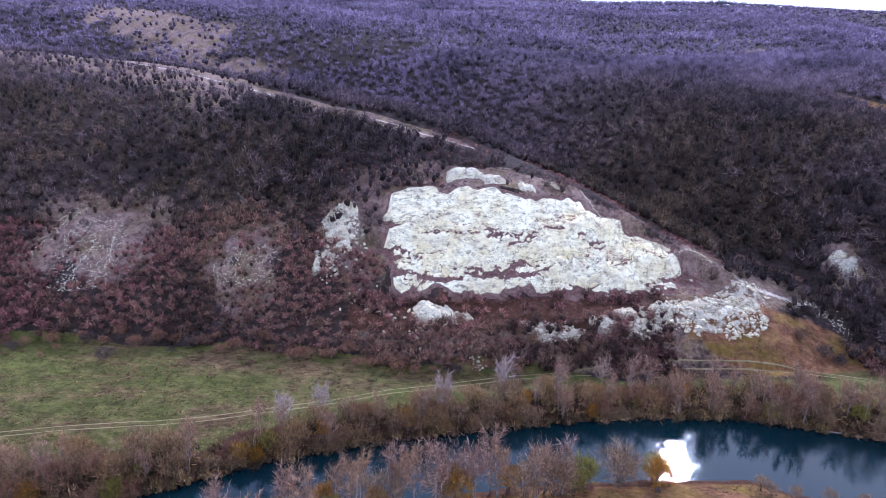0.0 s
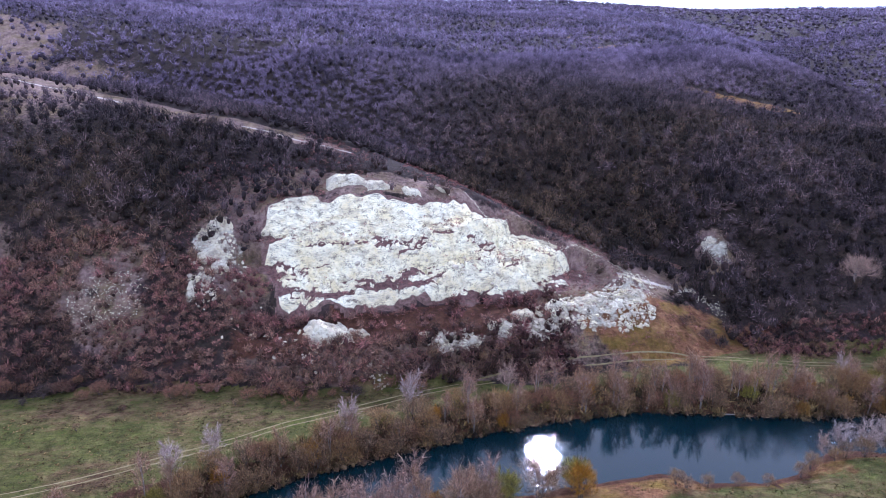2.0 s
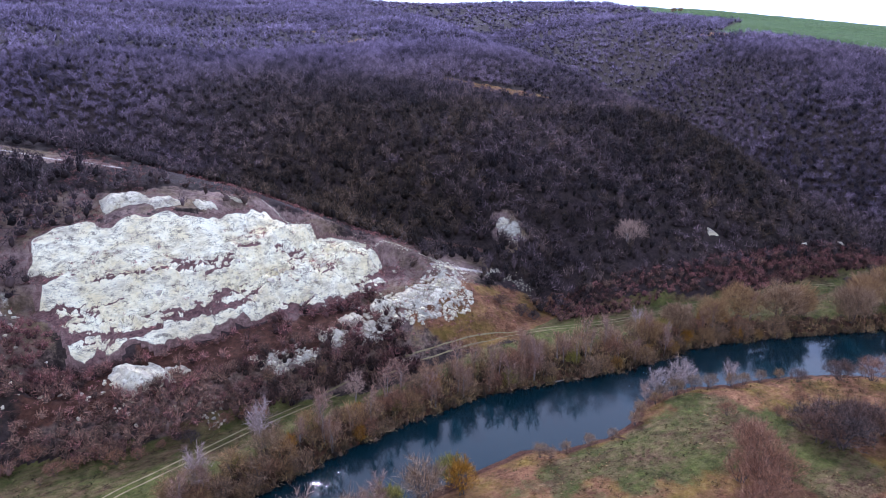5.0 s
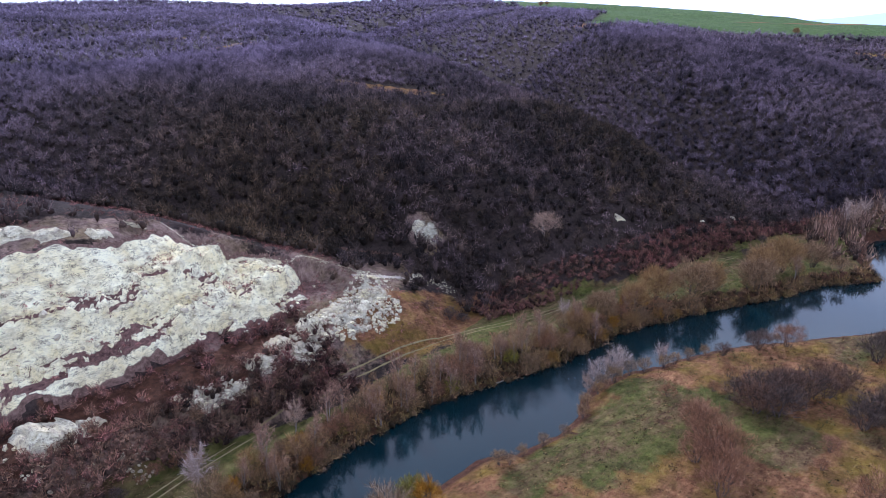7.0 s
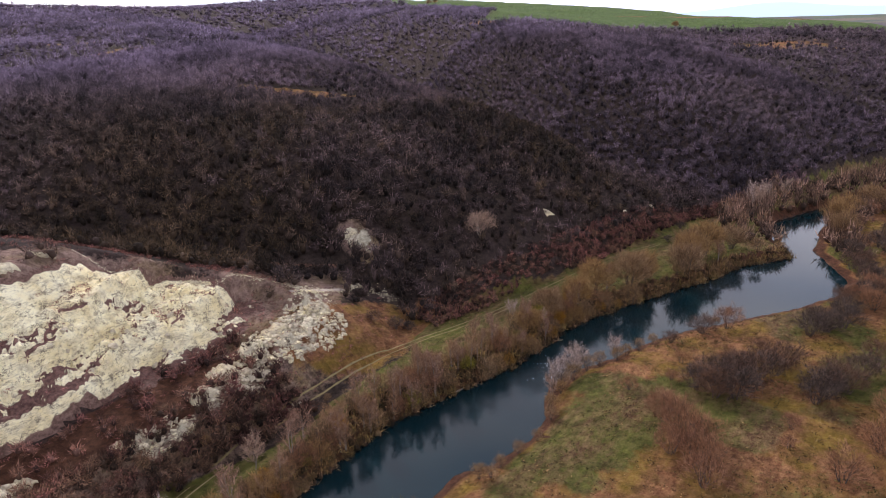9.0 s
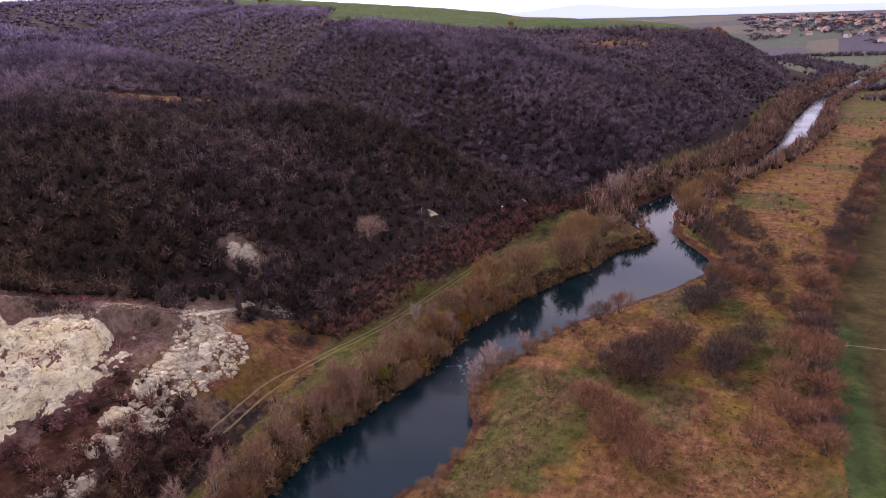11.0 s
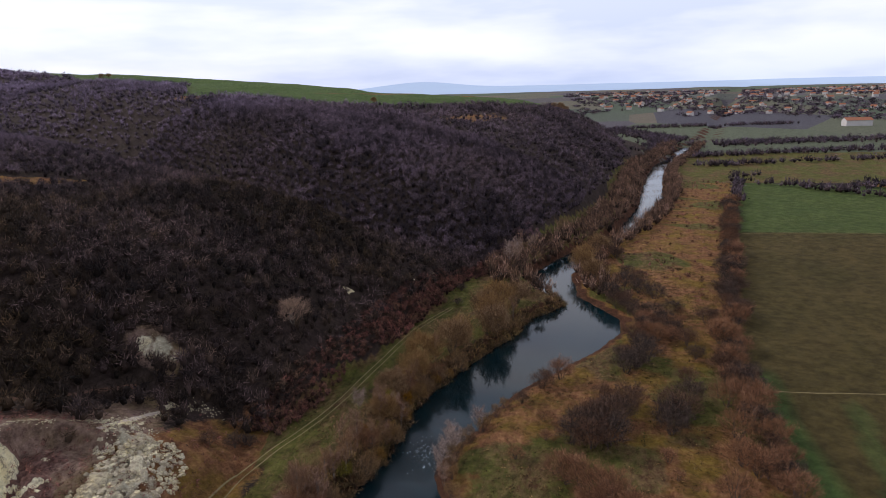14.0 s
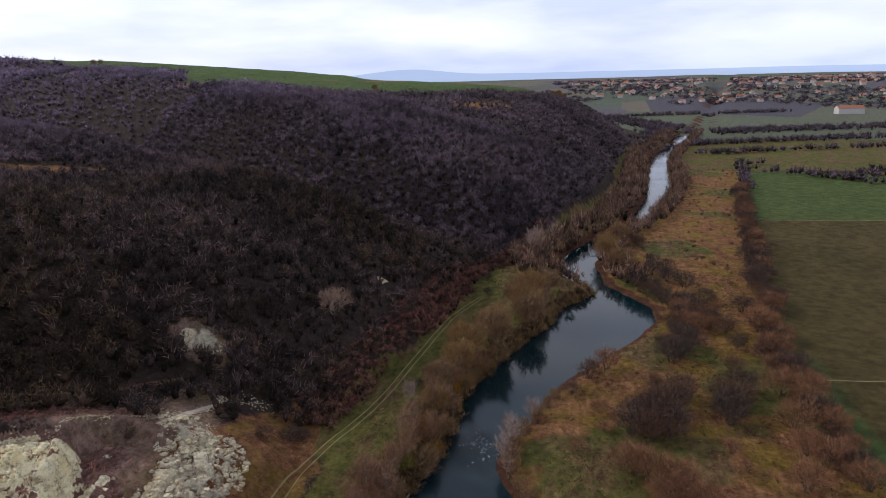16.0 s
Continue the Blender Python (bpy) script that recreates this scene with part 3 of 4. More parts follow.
def brush_templates(count, blades, r, h, width, length=0.42, stems=3, wrap=0.0):
    """Bare bushes: a few stems and a rounded, lobed, ragged shell of fine twigs."""
    out = []
    for _ in range(count):
        a = rng.uniform(0, 2 * math.pi, blades)
        u = rng.uniform(-0.45, 1, blades)
        flat = np.sqrt(1 - u * u)
        k = rng.uniform(0.5, 1.05, blades) ** 0.7 * (1 + 0.2 * np.sin(3 * a + rng.uniform(0, 6)) * flat + 0.12 * np.sin(5 * a + rng.uniform(0, 6)))
        way = np.stack([np.cos(a) * flat, np.sin(a) * flat, u], -1)
        mid = way * k[:, None] * np.array((r, r, h * 0.5)) + np.array((0, 0, h * 0.52))
        o = way * 0.7 + np.array((0, 0, 0.55)) + rng.normal(0, 0.4, (blades, 3))
        lap = rng.uniform(0, 1, blades) < wrap
        o[lap] -= (0.85 * (o * way).sum(1, keepdims=True) * way)[lap]
        o /= np.linalg.norm(o, axis=1, keepdims=True)
        o *= length * rng.uniform(0.6, 1.3, (blades, 1)) * np.array((r, r, h * 0.5))
        side = np.cross(o, rng.normal(0, 1, (blades, 3)))
        side[lap] = np.cross(o, way + rng.normal(0, 0.3, (blades, 3)))[lap]
        side *= width * rng.uniform(0.5, 1.4, (blades, 1)) / (np.linalg.norm(side, axis=1, keepdims=True) + 1e-6)
        mid[:stems], o[:stems] = way[:stems] * np.array((0.3 * r, 0.3 * r, 0)) + np.array((0, 0, h * 0.4)), way[:stems] * np.array((0.25 * r, 0.25 * r, 0)) + np.array((0, 0, h * 0.42))
        out.append(np.stack([mid - o + side, mid + o, mid - o - side], 1).reshape(-1, 3))
    return np.array(out)


def crown_templates(count, blades, r, h, width, length):
    """Bare crowns: a rounded, uneven mass of dense twigs with single twigs standing out of it."""
    bm = bmesh.new()
    bmesh.ops.create_icosphere(bm, subdivisions=1, radius=1.0)
    ball, tris = np.array([v.co[:] for v in bm.verts]), np.array([[v.index for v in f.verts] for f in bm.faces])
    bm.free()
    out = []
    for _ in range(count):
        core = ball * rng.uniform(0.5, 1.05, (len(ball), 1)) * np.array((r * 0.56, r * 0.56, h * 0.34)) + np.array((0, 0, h * 0.38))
        a, u = rng.uniform(0, 2 * math.pi, blades), rng.uniform(-0.25, 1, blades)
        flat = np.sqrt(1 - u * u)
        way = np.stack([np.cos(a) * flat, np.sin(a) * flat, u], -1)
        foot = way * rng.uniform(0.3, 0.95, (blades, 1)) * np.array((r, r, h * 0.5)) + np.array((0, 0, h * 0.48))
        o = way * 0.55 + np.array((0, 0, 0.35)) + rng.normal(0, 0.55, (blades, 3))
        o *= length * r * rng.uniform(0.5, 1.3, (blades, 1)) / np.linalg.norm(o, axis=1, keepdims=True)
        side = np.cross(o, rng.normal(0, 1, (blades, 3)))
        side *= width * rng.uniform(0.5, 1.4, (blades, 1)) / (np.linalg.norm(side, axis=1, keepdims=True) + 1e-6)
        out.append(np.concatenate([core, np.stack([foot + side, foot + o, foot - side], 1).reshape(-1, 3)]))
    return np.array(out), np.concatenate([tris, len(ball) + np.arange(3 * blades).reshape(-1, 3)])


def scatter(name, pts, size, tall, tint, templates, material, sides=3, shade=None, haze_tint=None):
    shared = isinstance(templates, tuple)
    templates, topo = templates if shared else (templates, None)
    n, (kinds, nv, _) = len(pts), templates.shape
    topo = np.arange(nv).reshape(-1, sides) if topo is None else topo
    t = templates[rng.integers(0, kinds, n)]
    a = rng.uniform(0, 2 * math.pi, n)
    c, s = np.cos(a)[:, None], np.sin(a)[:, None]
    co = np.stack([(t[..., 0] * c - t[..., 1] * s) * size[:, None] + pts[:, :1], (t[..., 0] * s + t[..., 1] * c) * size[:, None] + pts[:, 1:2], t[..., 2] * tall[:, None] + pts[:, 2:]], -1)
    ob = mesh_from(name, co.reshape(-1, 3), (topo[None] + nv * np.arange(n)[:, None, None]).reshape(-1, sides), material, shared)
    for key, val in (("tint", tint), ("shade", rng.uniform(0, 1, n) if shade is None else shade), ("haze_tint", np.zeros(n) if haze_tint is None else haze_tint)):
        at = ob.data.attributes.new(key, "FLOAT", "POINT")
        at.data.foreach_set("value", np.repeat(val, nv).astype(np.float32))
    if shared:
        # Marks the core corners, whose colour is darkened as crown shade.
        at = ob.data.attributes.new("core_shade", "FLOAT", "POINT")
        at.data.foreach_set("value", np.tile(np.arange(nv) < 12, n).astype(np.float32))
    return ob


def jitter(x0, x1, y0, y1, s):
    px, py = np.meshgrid(np.arange(x0, x1, s), np.arange(y0, y1, s))
    px, py = px + rng.uniform(-0.5, 0.5, px.shape) * s, py + rng.uniform(-0.5, 0.5, py.shape) * s
    return px.ravel(), py.ravel()


def open_ground(x, y):
    """Where the hills bear few bushes: 1 bare, 0 wooded."""
    crest, _ = along(x, y, SPUR_CREST)
    q = along(x, y, QUARRY + QUARRY[:1])[0]
    bare = np.maximum.reduce([
        np.where(inside(x, y, QUARRY) | (q < 0.7), 1.0, 0), np.where(x < 20, 1 - step(3, 8, crest + 6 * fbm(x, y, 30, 2, 90)), 1 - step(6, 14, crest)), (1 - step(14, 55, crest + 26 * fbm(x, y, 60, 4, 91))) * 0.55 * step(-60, -100, x), spot(x, y, 182, 290, 28, 6.5, -57), spot(x, y, 188, 444, 17, 6, 5) * 0.8, spot(x, y, 189, 507, 18, 7, 5) * 0.8,
        spot(x, y, 560, 190, 65, 18, -32) * 0.7, spot(x, y, 85, 165, 17, 9, -4), spot(x, y, -96, 178, 12, 13) * 0.85, spot(x, y, -53, 179, 9, 13) * 0.8, spot(x, y, 90, 180, 8, 4, -20),
        np.where(inside(x, y, GREEN_TOP), 1.0, 0), 1 - step(1.6, 3.2, along(x, y, ((74, 226), (81, 214.6), (86, 204), (94, 195), (103, 186.5)))[0]), spot(x, y, 113, 187, 4, 6), spot(x, y, 176, 158, 3, 2.5), spot(x, y, 208, 145, 2.5, 2), spot(x, y, 226, 143, 3, 2), spot(x, y, -235, 540, 140, 26, -43, 0.7, 0.5) * 0.6,
        spot(x, y, 12, 203, 18, 7, 5), spot(x, y, 24, 164, 50, 5, 5) * 0.9, *[spot(x, y, *s) * 0.75 for s in RUBBLE], *[spot(x, y, *s) * 0.9 for s in SCREE]])
    return bare


def wood(name, label, box, spacing, keep, templates, material, size, tall, vary=1.0):
    x, y = jitter(*box, spacing)
    d = hill_depth(x, y)
    ok = keep(x, y, d) & (rng.uniform(0, 1, len(x)) > open_ground(x, y))
    x, y = x[ok], y[ok]
    pts = np.stack([x, y, height(x, y) - 0.15], -1)
    tint = np.clip(0.5 + 1.1 * fbm(x, y, 70, 3, 110) + rng.normal(0, 0.2, len(x)), 0, 1)
    grow = 1 + 0.5 * fbm(x, y, 50, 2, 111)
    # Haze colour grows uphill and jumps past the second valley.
    # Random tone per crown, plus uphill lightening painted for the better-lit plateau.
    ob = scatter(name, pts, size * rng.uniform(0.7, 1.25, len(x)) * grow, tall * rng.uniform(0.65, 1.3, len(x)) * grow, tint, templates, material, shade=0.36 + vary * rng.uniform(-0.36, 0.4, len(x)) + 0.2 * step(40, 300, d[ok]) + 0.6 * fbm(x, y, 30, 3, 113), haze_tint=np.maximum(step(60, 330, d[ok] + 30 * fbm(x, y, 60, 2, 114)), 0.45 * step(-5, 15, x - np.interp(y, [v[1] for v in VALLEY_2], [v[0] for v in VALLEY_2]))))
    return tagged(ob, label, "woodland", kind="stuff")


def near_zone(x, y, d):
    return (x > -200) & (x < 430) & (d < 260)


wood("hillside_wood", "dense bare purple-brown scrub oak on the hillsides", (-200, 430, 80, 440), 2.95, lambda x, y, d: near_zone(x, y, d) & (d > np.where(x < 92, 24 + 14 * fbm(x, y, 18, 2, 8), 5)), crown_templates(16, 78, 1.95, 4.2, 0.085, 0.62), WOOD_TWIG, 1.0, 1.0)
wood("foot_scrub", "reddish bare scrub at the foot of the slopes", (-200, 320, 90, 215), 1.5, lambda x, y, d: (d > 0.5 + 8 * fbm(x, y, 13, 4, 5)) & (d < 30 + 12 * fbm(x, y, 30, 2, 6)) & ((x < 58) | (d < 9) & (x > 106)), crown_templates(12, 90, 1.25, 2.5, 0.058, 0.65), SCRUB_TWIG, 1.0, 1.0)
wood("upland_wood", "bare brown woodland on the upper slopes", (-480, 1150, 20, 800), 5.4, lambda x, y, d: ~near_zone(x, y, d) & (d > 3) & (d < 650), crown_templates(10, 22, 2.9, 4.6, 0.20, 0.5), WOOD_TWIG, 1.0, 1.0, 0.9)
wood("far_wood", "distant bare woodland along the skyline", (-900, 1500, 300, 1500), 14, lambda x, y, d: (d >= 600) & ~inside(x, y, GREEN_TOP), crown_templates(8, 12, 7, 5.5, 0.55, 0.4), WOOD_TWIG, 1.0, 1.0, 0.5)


def slope_at(x, y):
    z = height(x, y)
    return np.hypot(height(x + 0.6, y) - z, height(x, y + 0.6) - z) / 0.6


x, y = jitter(-128, 108, 148, 240, 1.15)
crest, d = along(x, y, SPUR_CREST)[0], hill_depth(x, y)
u, q = rng.uniform(0, 1, len(x)), inside(x, y, QUARRY)
chance = np.where((crest < 16) & (x > -8), 0.36 + 1.2 * fbm(x, y, 9, 3, 170), 0)
chance = np.maximum(chance, np.where((d > 1) & (d < np.where(x < 0, 62, 42)) & (x < 80) & (x > -42), 0.62 * (1 - 0.7 * spot(x, y, 24, 164, 48, 4, 5)), 0))
chance = np.maximum.reduce([chance, 0.5 * spot(x, y, 66, 167, 18, 9), 0.3 * spot(x, y, 88, 165, 14, 9), 0.45 * spot(x, y, -96, 178, 16, 18) + 0.9 * fbm(x, y, 7, 2, 171) * spot(x, y, -96, 178, 16, 18), 0.55 * spot(x, y, -53, 178, 13, 17)])
chance = np.where(q, np.where(slope_at(x, y) < 0.75, 0.55 + 1.5 * fbm(x, y, 8, 2, 172), 0.03), chance * (1 - 0.5 * np.maximum.reduce([spot(x, y, *s) for s in SOLID + RUBBLE])))
ok = u < chance
x, y, q = x[ok], y[ok], q[ok]
tagged(scatter("heath_scrub", np.stack([x, y, height(x, y) - 0.05], -1), rng.uniform(0.45, 1.0, len(x)), rng.uniform(0.4, 1.2, len(x)) * np.where(q & (rng.uniform(0, 1, len(x)) < 0.12), 2.4, 1), rng.uniform(0, 0.8, len(x)), brush_templates(8, 30, 0.85, 0.9, 0.07, 0.25, 2, 0.4), SCRUB_TWIG), "low reddish leafless scrub on the quarry ledges and crest", "scrub", kind="stuff")


def tube(co, faces, path, radii, sides):
    base = len(co)
    for (p, r) in zip(path, radii):
        for k in range(sides):
            a = 2 * math.pi * k / sides
            co.append((p[0] + r * math.cos(a), p[1] + r * math.sin(a), p[2]))
    for j in range(len(path) - 1):
        for k in range(sides):
            k2 = (k + 1) % sides
            faces.append((base + j * sides + k, base + j * sides + k2, base + (j + 1) * sides + k2, base + (j + 1) * sides + k))


def tree_meshes(name, h, r, stems, limbs, twigs, width, bark, twig, spread=0.55, trunk=0.11, low=0.25, droop=0.0, shell=0.55):
    """A leafless tree: tapered bent stems and limbs, and a crown of fine twigs."""
    co, fa, tips = [], [], []
    for s in range(stems):
        a = rng.uniform(0, 6.28)
        lean = (0.0 if stems == 1 else spread * rng.uniform(0.3, 0.9)) * r
        top = np.array((math.cos(a) * lean, math.sin(a) * lean, h * rng.uniform(0.72, 0.92)))
        p0 = np.array((math.cos(a) * 0.12 * stems ** 0.5, math.sin(a) * 0.12 * stems ** 0.5, -0.3))
        path = [p0 + (top - p0) * t + np.array((rng.normal(0, 0.05), rng.normal(0, 0.05), 0)) * r * (t > 0) for t in (0, 0.25, 0.5, 0.75, 1)]
        rad = trunk * (1.0 if stems == 1 else 0.7)
        tube(co, fa, path, [rad * k for k in (1.25, 0.9, 0.66, 0.4, 0.12)], 5)
        for b in range(limbs):
            t = rng.uniform(low, 0.95)
            q0 = p0 + (top - p0) * t
            aa = rng.uniform(0, 6.28)
            reach = r * rng.uniform(0.55, 1.0) * (1.15 - 0.55 * t)
            q1 = np.array((math.cos(aa) * reach + q0[0] * 0.6, math.sin(aa) * reach + q0[1] * 0.6, min(h * 1.0, q0[2] + h * rng.uniform(0.14, 0.36) * (1 - droop))))
            bend = (q0 + q1) / 2 + np.array((0, 0, -0.04 * h)) + rng.normal(0, 0.05 * r, 3)
            tube(co, fa, [q0, bend, q1], [rad * 0.42 * (1.1 - t * 0.6), rad * 0.26, rad * 0.08], 3)
            tips += [(q0, bend), (bend, q1), (bend, q1)]
        tips.append((path[2], path[4]))
    trunk_me = mesh_from(name + "_trunk", np.array(co), np.array(fa), bark, True)
    pick = rng.integers(0, len(tips), twigs)
    A, B = np.array([t[0] for t in tips])[pick], np.array([t[1] for t in tips])[pick]
    start = A + (B - A) * rng.uniform(0.05, 1.0, (twigs, 1))
    out = start.copy()
    out[:, 2] = 0
    out = out / (np.linalg.norm(out, axis=1, keepdims=True) + 0.3)
    way = rng.normal(0, 0.5, (twigs, 3)) + out * 0.6 + np.array((0, 0, 0.6 - droop))
    way /= np.linalg.norm(way, axis=1, keepdims=True)
    end = start + way * rng.uniform(0.10, 0.28, (twigs, 1)) * min(h, 2.2 * r)
    side = np.cross(way, rng.normal(0, 1, (twigs, 3)))
    side *= width * rng.uniform(0.6, 1.3, (twigs, 1)) / (np.linalg.norm(side, axis=1, keepdims=True) + 1e-6)
    k = int(twigs * shell)
    a, u = rng.uniform(0, 2 * math.pi, k), rng.uniform(-0.55, 1, k)
    flat = np.sqrt(1 - u * u)
    w3 = np.stack([np.cos(a) * flat, np.sin(a) * flat, u], -1)
    lobe = 1 + 0.18 * np.sin(3 * a + rng.uniform(0, 6)) * flat + 0.12 * np.sin(5 * a + 4 * u + rng.uniform(0, 6))
    mid = w3 * (rng.uniform(0.45, 1.0, k) ** 0.6 * lobe)[:, None] * np.array((r, r, h * 0.42)) + np.array((0, 0, h * 0.58))
    o = w3 * 0.6 + np.array((0, 0, 0.5)) + rng.normal(0, 0.4, (k, 3))
    o *= 0.11 * min(h, 2.2 * r) * rng.uniform(0.6, 1.3, (k, 1)) / np.linalg.norm(o, axis=1, keepdims=True)
    start[:k], end[:k] = mid - o, mid + o
    crown_me = mesh_from(name + "_crown", np.stack([start + side, end, start - side], 1).reshape(-1, 3), np.arange(3 * twigs).reshape(-1, 3), twig)
    data = (trunk_me.data, crown_me.data)
    for o in (trunk_me, crown_me):
        bpy.data.objects.remove(o)
    return data


KINDS = {}


def kind_of(key, name, category, label, group, variants, *args, **kw):
    KINDS[key] = (name, category, label, group, [tree_meshes(name, *args, **kw) for _ in range(variants)])


#        key        name            category  label                                                  group                      n  h    r  st lm twigs width
kind_of("shrub", "bank_shrub", "shrub", "bare brown multi-stemmed willow shrub on the river bank", "shrubs along the river", 5, 5.2, 2.7, 5, 5, 1500, 0.024, BARK, T_BROWN, spread=0.85)
kind_of("pink", "reddish_bush", "bush", "bare reddish-brown bush in the rough meadow", "bushes on the floodplain", 4, 4.4, 3.1, 6, 5, 2300, 0.021, BARK, T_PINK, low=0.12, spread=0.95)
kind_of("dark", "dark_thicket", "bush", "dense dark leafless thorn thicket in rough grass", "bushes on the floodplain", 4, 4.2, 3.2, 6, 5, 2300, 0.024, BARK, T_DARK, low=0.1, spread=0.95)
kind_of("pale", "pale_tree", "tree", "bare pale grey poplar standing by the river", "pale trees by the river", 3, 8.5, 2.6, 2, 9, 1500, 0.026, BARK_PALE, T_PALE, spread=0.5, shell=0.2)
kind_of("willow", "willow_tree", "tree", "large bare brown willow leaning over the water", "willows by the water", 3, 8.0, 4.6, 4, 8, 5000, 0.03, BARK, T_BROWN, spread=0.7, trunk=0.2, low=0.2)
kind_of("gold", "golden_willow", "shrub", "golden-twigged bare willow shrub beside the river", "shrubs along the river", 3, 4.6, 2.0, 5, 5, 1500, 0.03, BARK, T_GOLD)
kind_of("olive", "olive_shrub", "shrub", "olive-green shrub overhanging the river", "shrubs along the river", 3, 4.4, 2.0, 5, 5, 1500, 0.032, BARK, T_OLIVE)
kind_of("walnut", "spreading_tree", "tree", "wide bare pale-twigged tree on the wooded slope", "pale trees by the river", 1, 7.5, 5.0, 3, 10, 2200, 0.03, BARK_PALE, T_PALE, spread=0.6, trunk=0.16)
kind_of("slim", "slender_tree", "tree", "slender bare grey-brown tree on the river bank", "slender bank trees", 4, 7.5, 1.7, 2, 7, 1300, 0.02, BARK_PALE, T_GREY, spread=0.5, shell=0.3)


def plant(key, x, y, scale=1.0, tall=1.0):
    name, category, label, group, variants = KINDS[key]
    data = variants[int(rng.integers(0, len(variants)))]
    ob = new(name)
    ob.empty_display_size = 0.3
    ob.matrix_world = pose(x, y, float(height(np.array([x]), np.array([y]))[0]), 0, 0, rng.uniform(0, 360)) @ Matrix.Diagonal((scale, scale, scale * tall, 1))
    for part_name, me in zip(("trunk", "crown"), data):
        o = new(part_name, me)
        o.parent = ob
    return tagged(ob, label, category, group)


# the wooded north bank
x, y = jitter(-112, 215, 60, 150, 2.6)
off = y - line_y(NORTH_BANK, x)
wide = np.interp(x, (-112, -40, 0, 40, 90, 130, 160, 215), (14, 5, 5, 5.5, 7, 8, 7, 6))
ok = (off > -0.8) & (off < wide) & ~((x > -42) & (x < -28) & (off > 3))
for px, py, po, pw in zip(x[ok], y[ok], off[ok], wide[ok]):
    u = rng.uniform()
    tallish = 20 < px < 112
    key = "slim" if u < (0.45 if tallish else 0.2) else "gold" if u > 0.93 else "olive" if u > 0.88 else "pink" if u > 0.75 and po < 4 else "shrub"
    if po > 0.75 * pw and u < 0.35 or px > 138 and rng.uniform() < 0.75:
        continue
    plant(key, px, py, rng.uniform(0.9, 1.45) if key == "slim" else rng.uniform(0.65, 1.2), rng.uniform(0.85, 1.15))
# trees that stand out along the water
for px, py, s in ((-30, 119.5, 1.0), (-24, 124, 0.9), (1, 129, 1.0), (15, 136, 1.15), (37, 142, 0.9), (119, 138, 0.8), (121, 130, 0.7), (104, 112.5, 1.0), (108, 112.0, 0.9), (119, 108.5, 0.8), (94.5, 112, 0.7), (99, 113, 0.9), (263, 112, 1.3), (268, 116, 1.4), (276, 113, 1.3), (284, 107, 1.2)):
    plant("pale", px, py, s)
plant("walnut", 142, 164, 1.05)
for px, py, s in ((724, 648, 0.8), (732, 644, 0.7), (620, 282, 0.7), (852, 122, 0.9), (862, 114, 1.1), (876, 108, 0.9)):
    plant("willow", px, py, s)
for px, py, s in ((150, 129, 0.9), (159, 122, 1.0), (168, 122, 0.8), (179, 112, 0.95), (188, 114, 0.9), (200, 113, 1.0), (196, 117, 0.9), (211, 108, 0.8), (139, 129, 0.75), (128, 132, 0.7), (116, 131, 0.6), (248, 80, 0.8), (262, 84, 0.9), (275, 83, 0.9), (292, 77, 0.9)):
    plant("willow", px, py, 1.4 * s)
for px, py, s in ((60, 107.5, 0.6), (66, 107, 0.5), (72, 106.5, 0.55), (61, 105.5, 0.5), (114, 110, 0.7), (122, 106.5, 0.6), (131, 103.5, 0.55), (109, 110.5, 0.8), (99, 111.5, 0.7), (151, 94, 0.5), (96, 110.5, 0.6), (86, 107.5, 0.6), (90, 109.5, 0.7), (103, 111, 0.8), (118, 107, 0.7), (126, 105, 0.6), (78, 106, 0.5)):
    plant("shrub", px, py, s)
# trees along the near bank
for px in np.arange(-62, 44, 1.8):
    px = px + rng.uniform(-1, 1)
    py = float(line_y(SOUTH_BANK, px)) - rng.uniform(-1.0, 6.0)
    u = rng.uniform()
    if 24 < px and u < 0.5:
        continue
    key = "slim" if u < 0.5 else "gold" if u < 0.6 else "olive" if u < 0.72 else "shrub"
    plant(key, px, py, rng.uniform(1.2, 1.9) if key == "slim" else rng.uniform(1.0, 1.7))
# bushes on the southern floodplain
for px, py, s in ((96, 87, 1.0), (94, 84, 1.1), (90, 81, 1.1), (87, 78, 1.0), (84, 75, 1.0), (80, 74, 1.0), (99, 89, 0.8), (93, 78, 0.9), (86, 82, 0.9), (104, 49, 1.0), (108, 51, 1.0), (119, 50, 1.1), (136, 49, 1.1), (95, 55, 1.0), (100, 65, 0.4), (107, 66, 0.5), (122, 93, 0.5), (113, 92, 0.4), (148, 46, 1.0), (161, 44, 1.2), (179, 43, 1.3), (182, 65, 0.9), (104, 98, 0.5)):
    plant("pink", px, py, 1.4 * s)
for px, py, s in ((111, 82, 1.1), (113, 78, 1.2), (117, 80, 1.2), (121, 78, 1.2), (125, 76, 1.1), (118, 85, 1.0), (123, 82, 1.0), (112, 86, 0.9), (128, 74, 1.0), (133, 73, 1.0), (120, 64, 1.0), (124, 63, 1.1), (128, 60, 1.0), (132, 63, 0.9), (136, 58, 1.0), (148, 57, 0.8), (154, 72, 1.1), (158, 69, 1.0), (163, 66, 1.1), (170, 67, 1.0), (178, 53, 0.9), (202, 66, 0.9), (210, 68, 0.9), (215, 72, 0.9), (224, 58, 1.0), (231, 63, 1.0), (240, 68, 1.0), (246, 62, 0.9), (190, 61, 0.8), (196, 58, 0.8), (255, 66, 0.8), (167, 52, 0.7)):
    plant("dark", px, py, 1.4 * s)
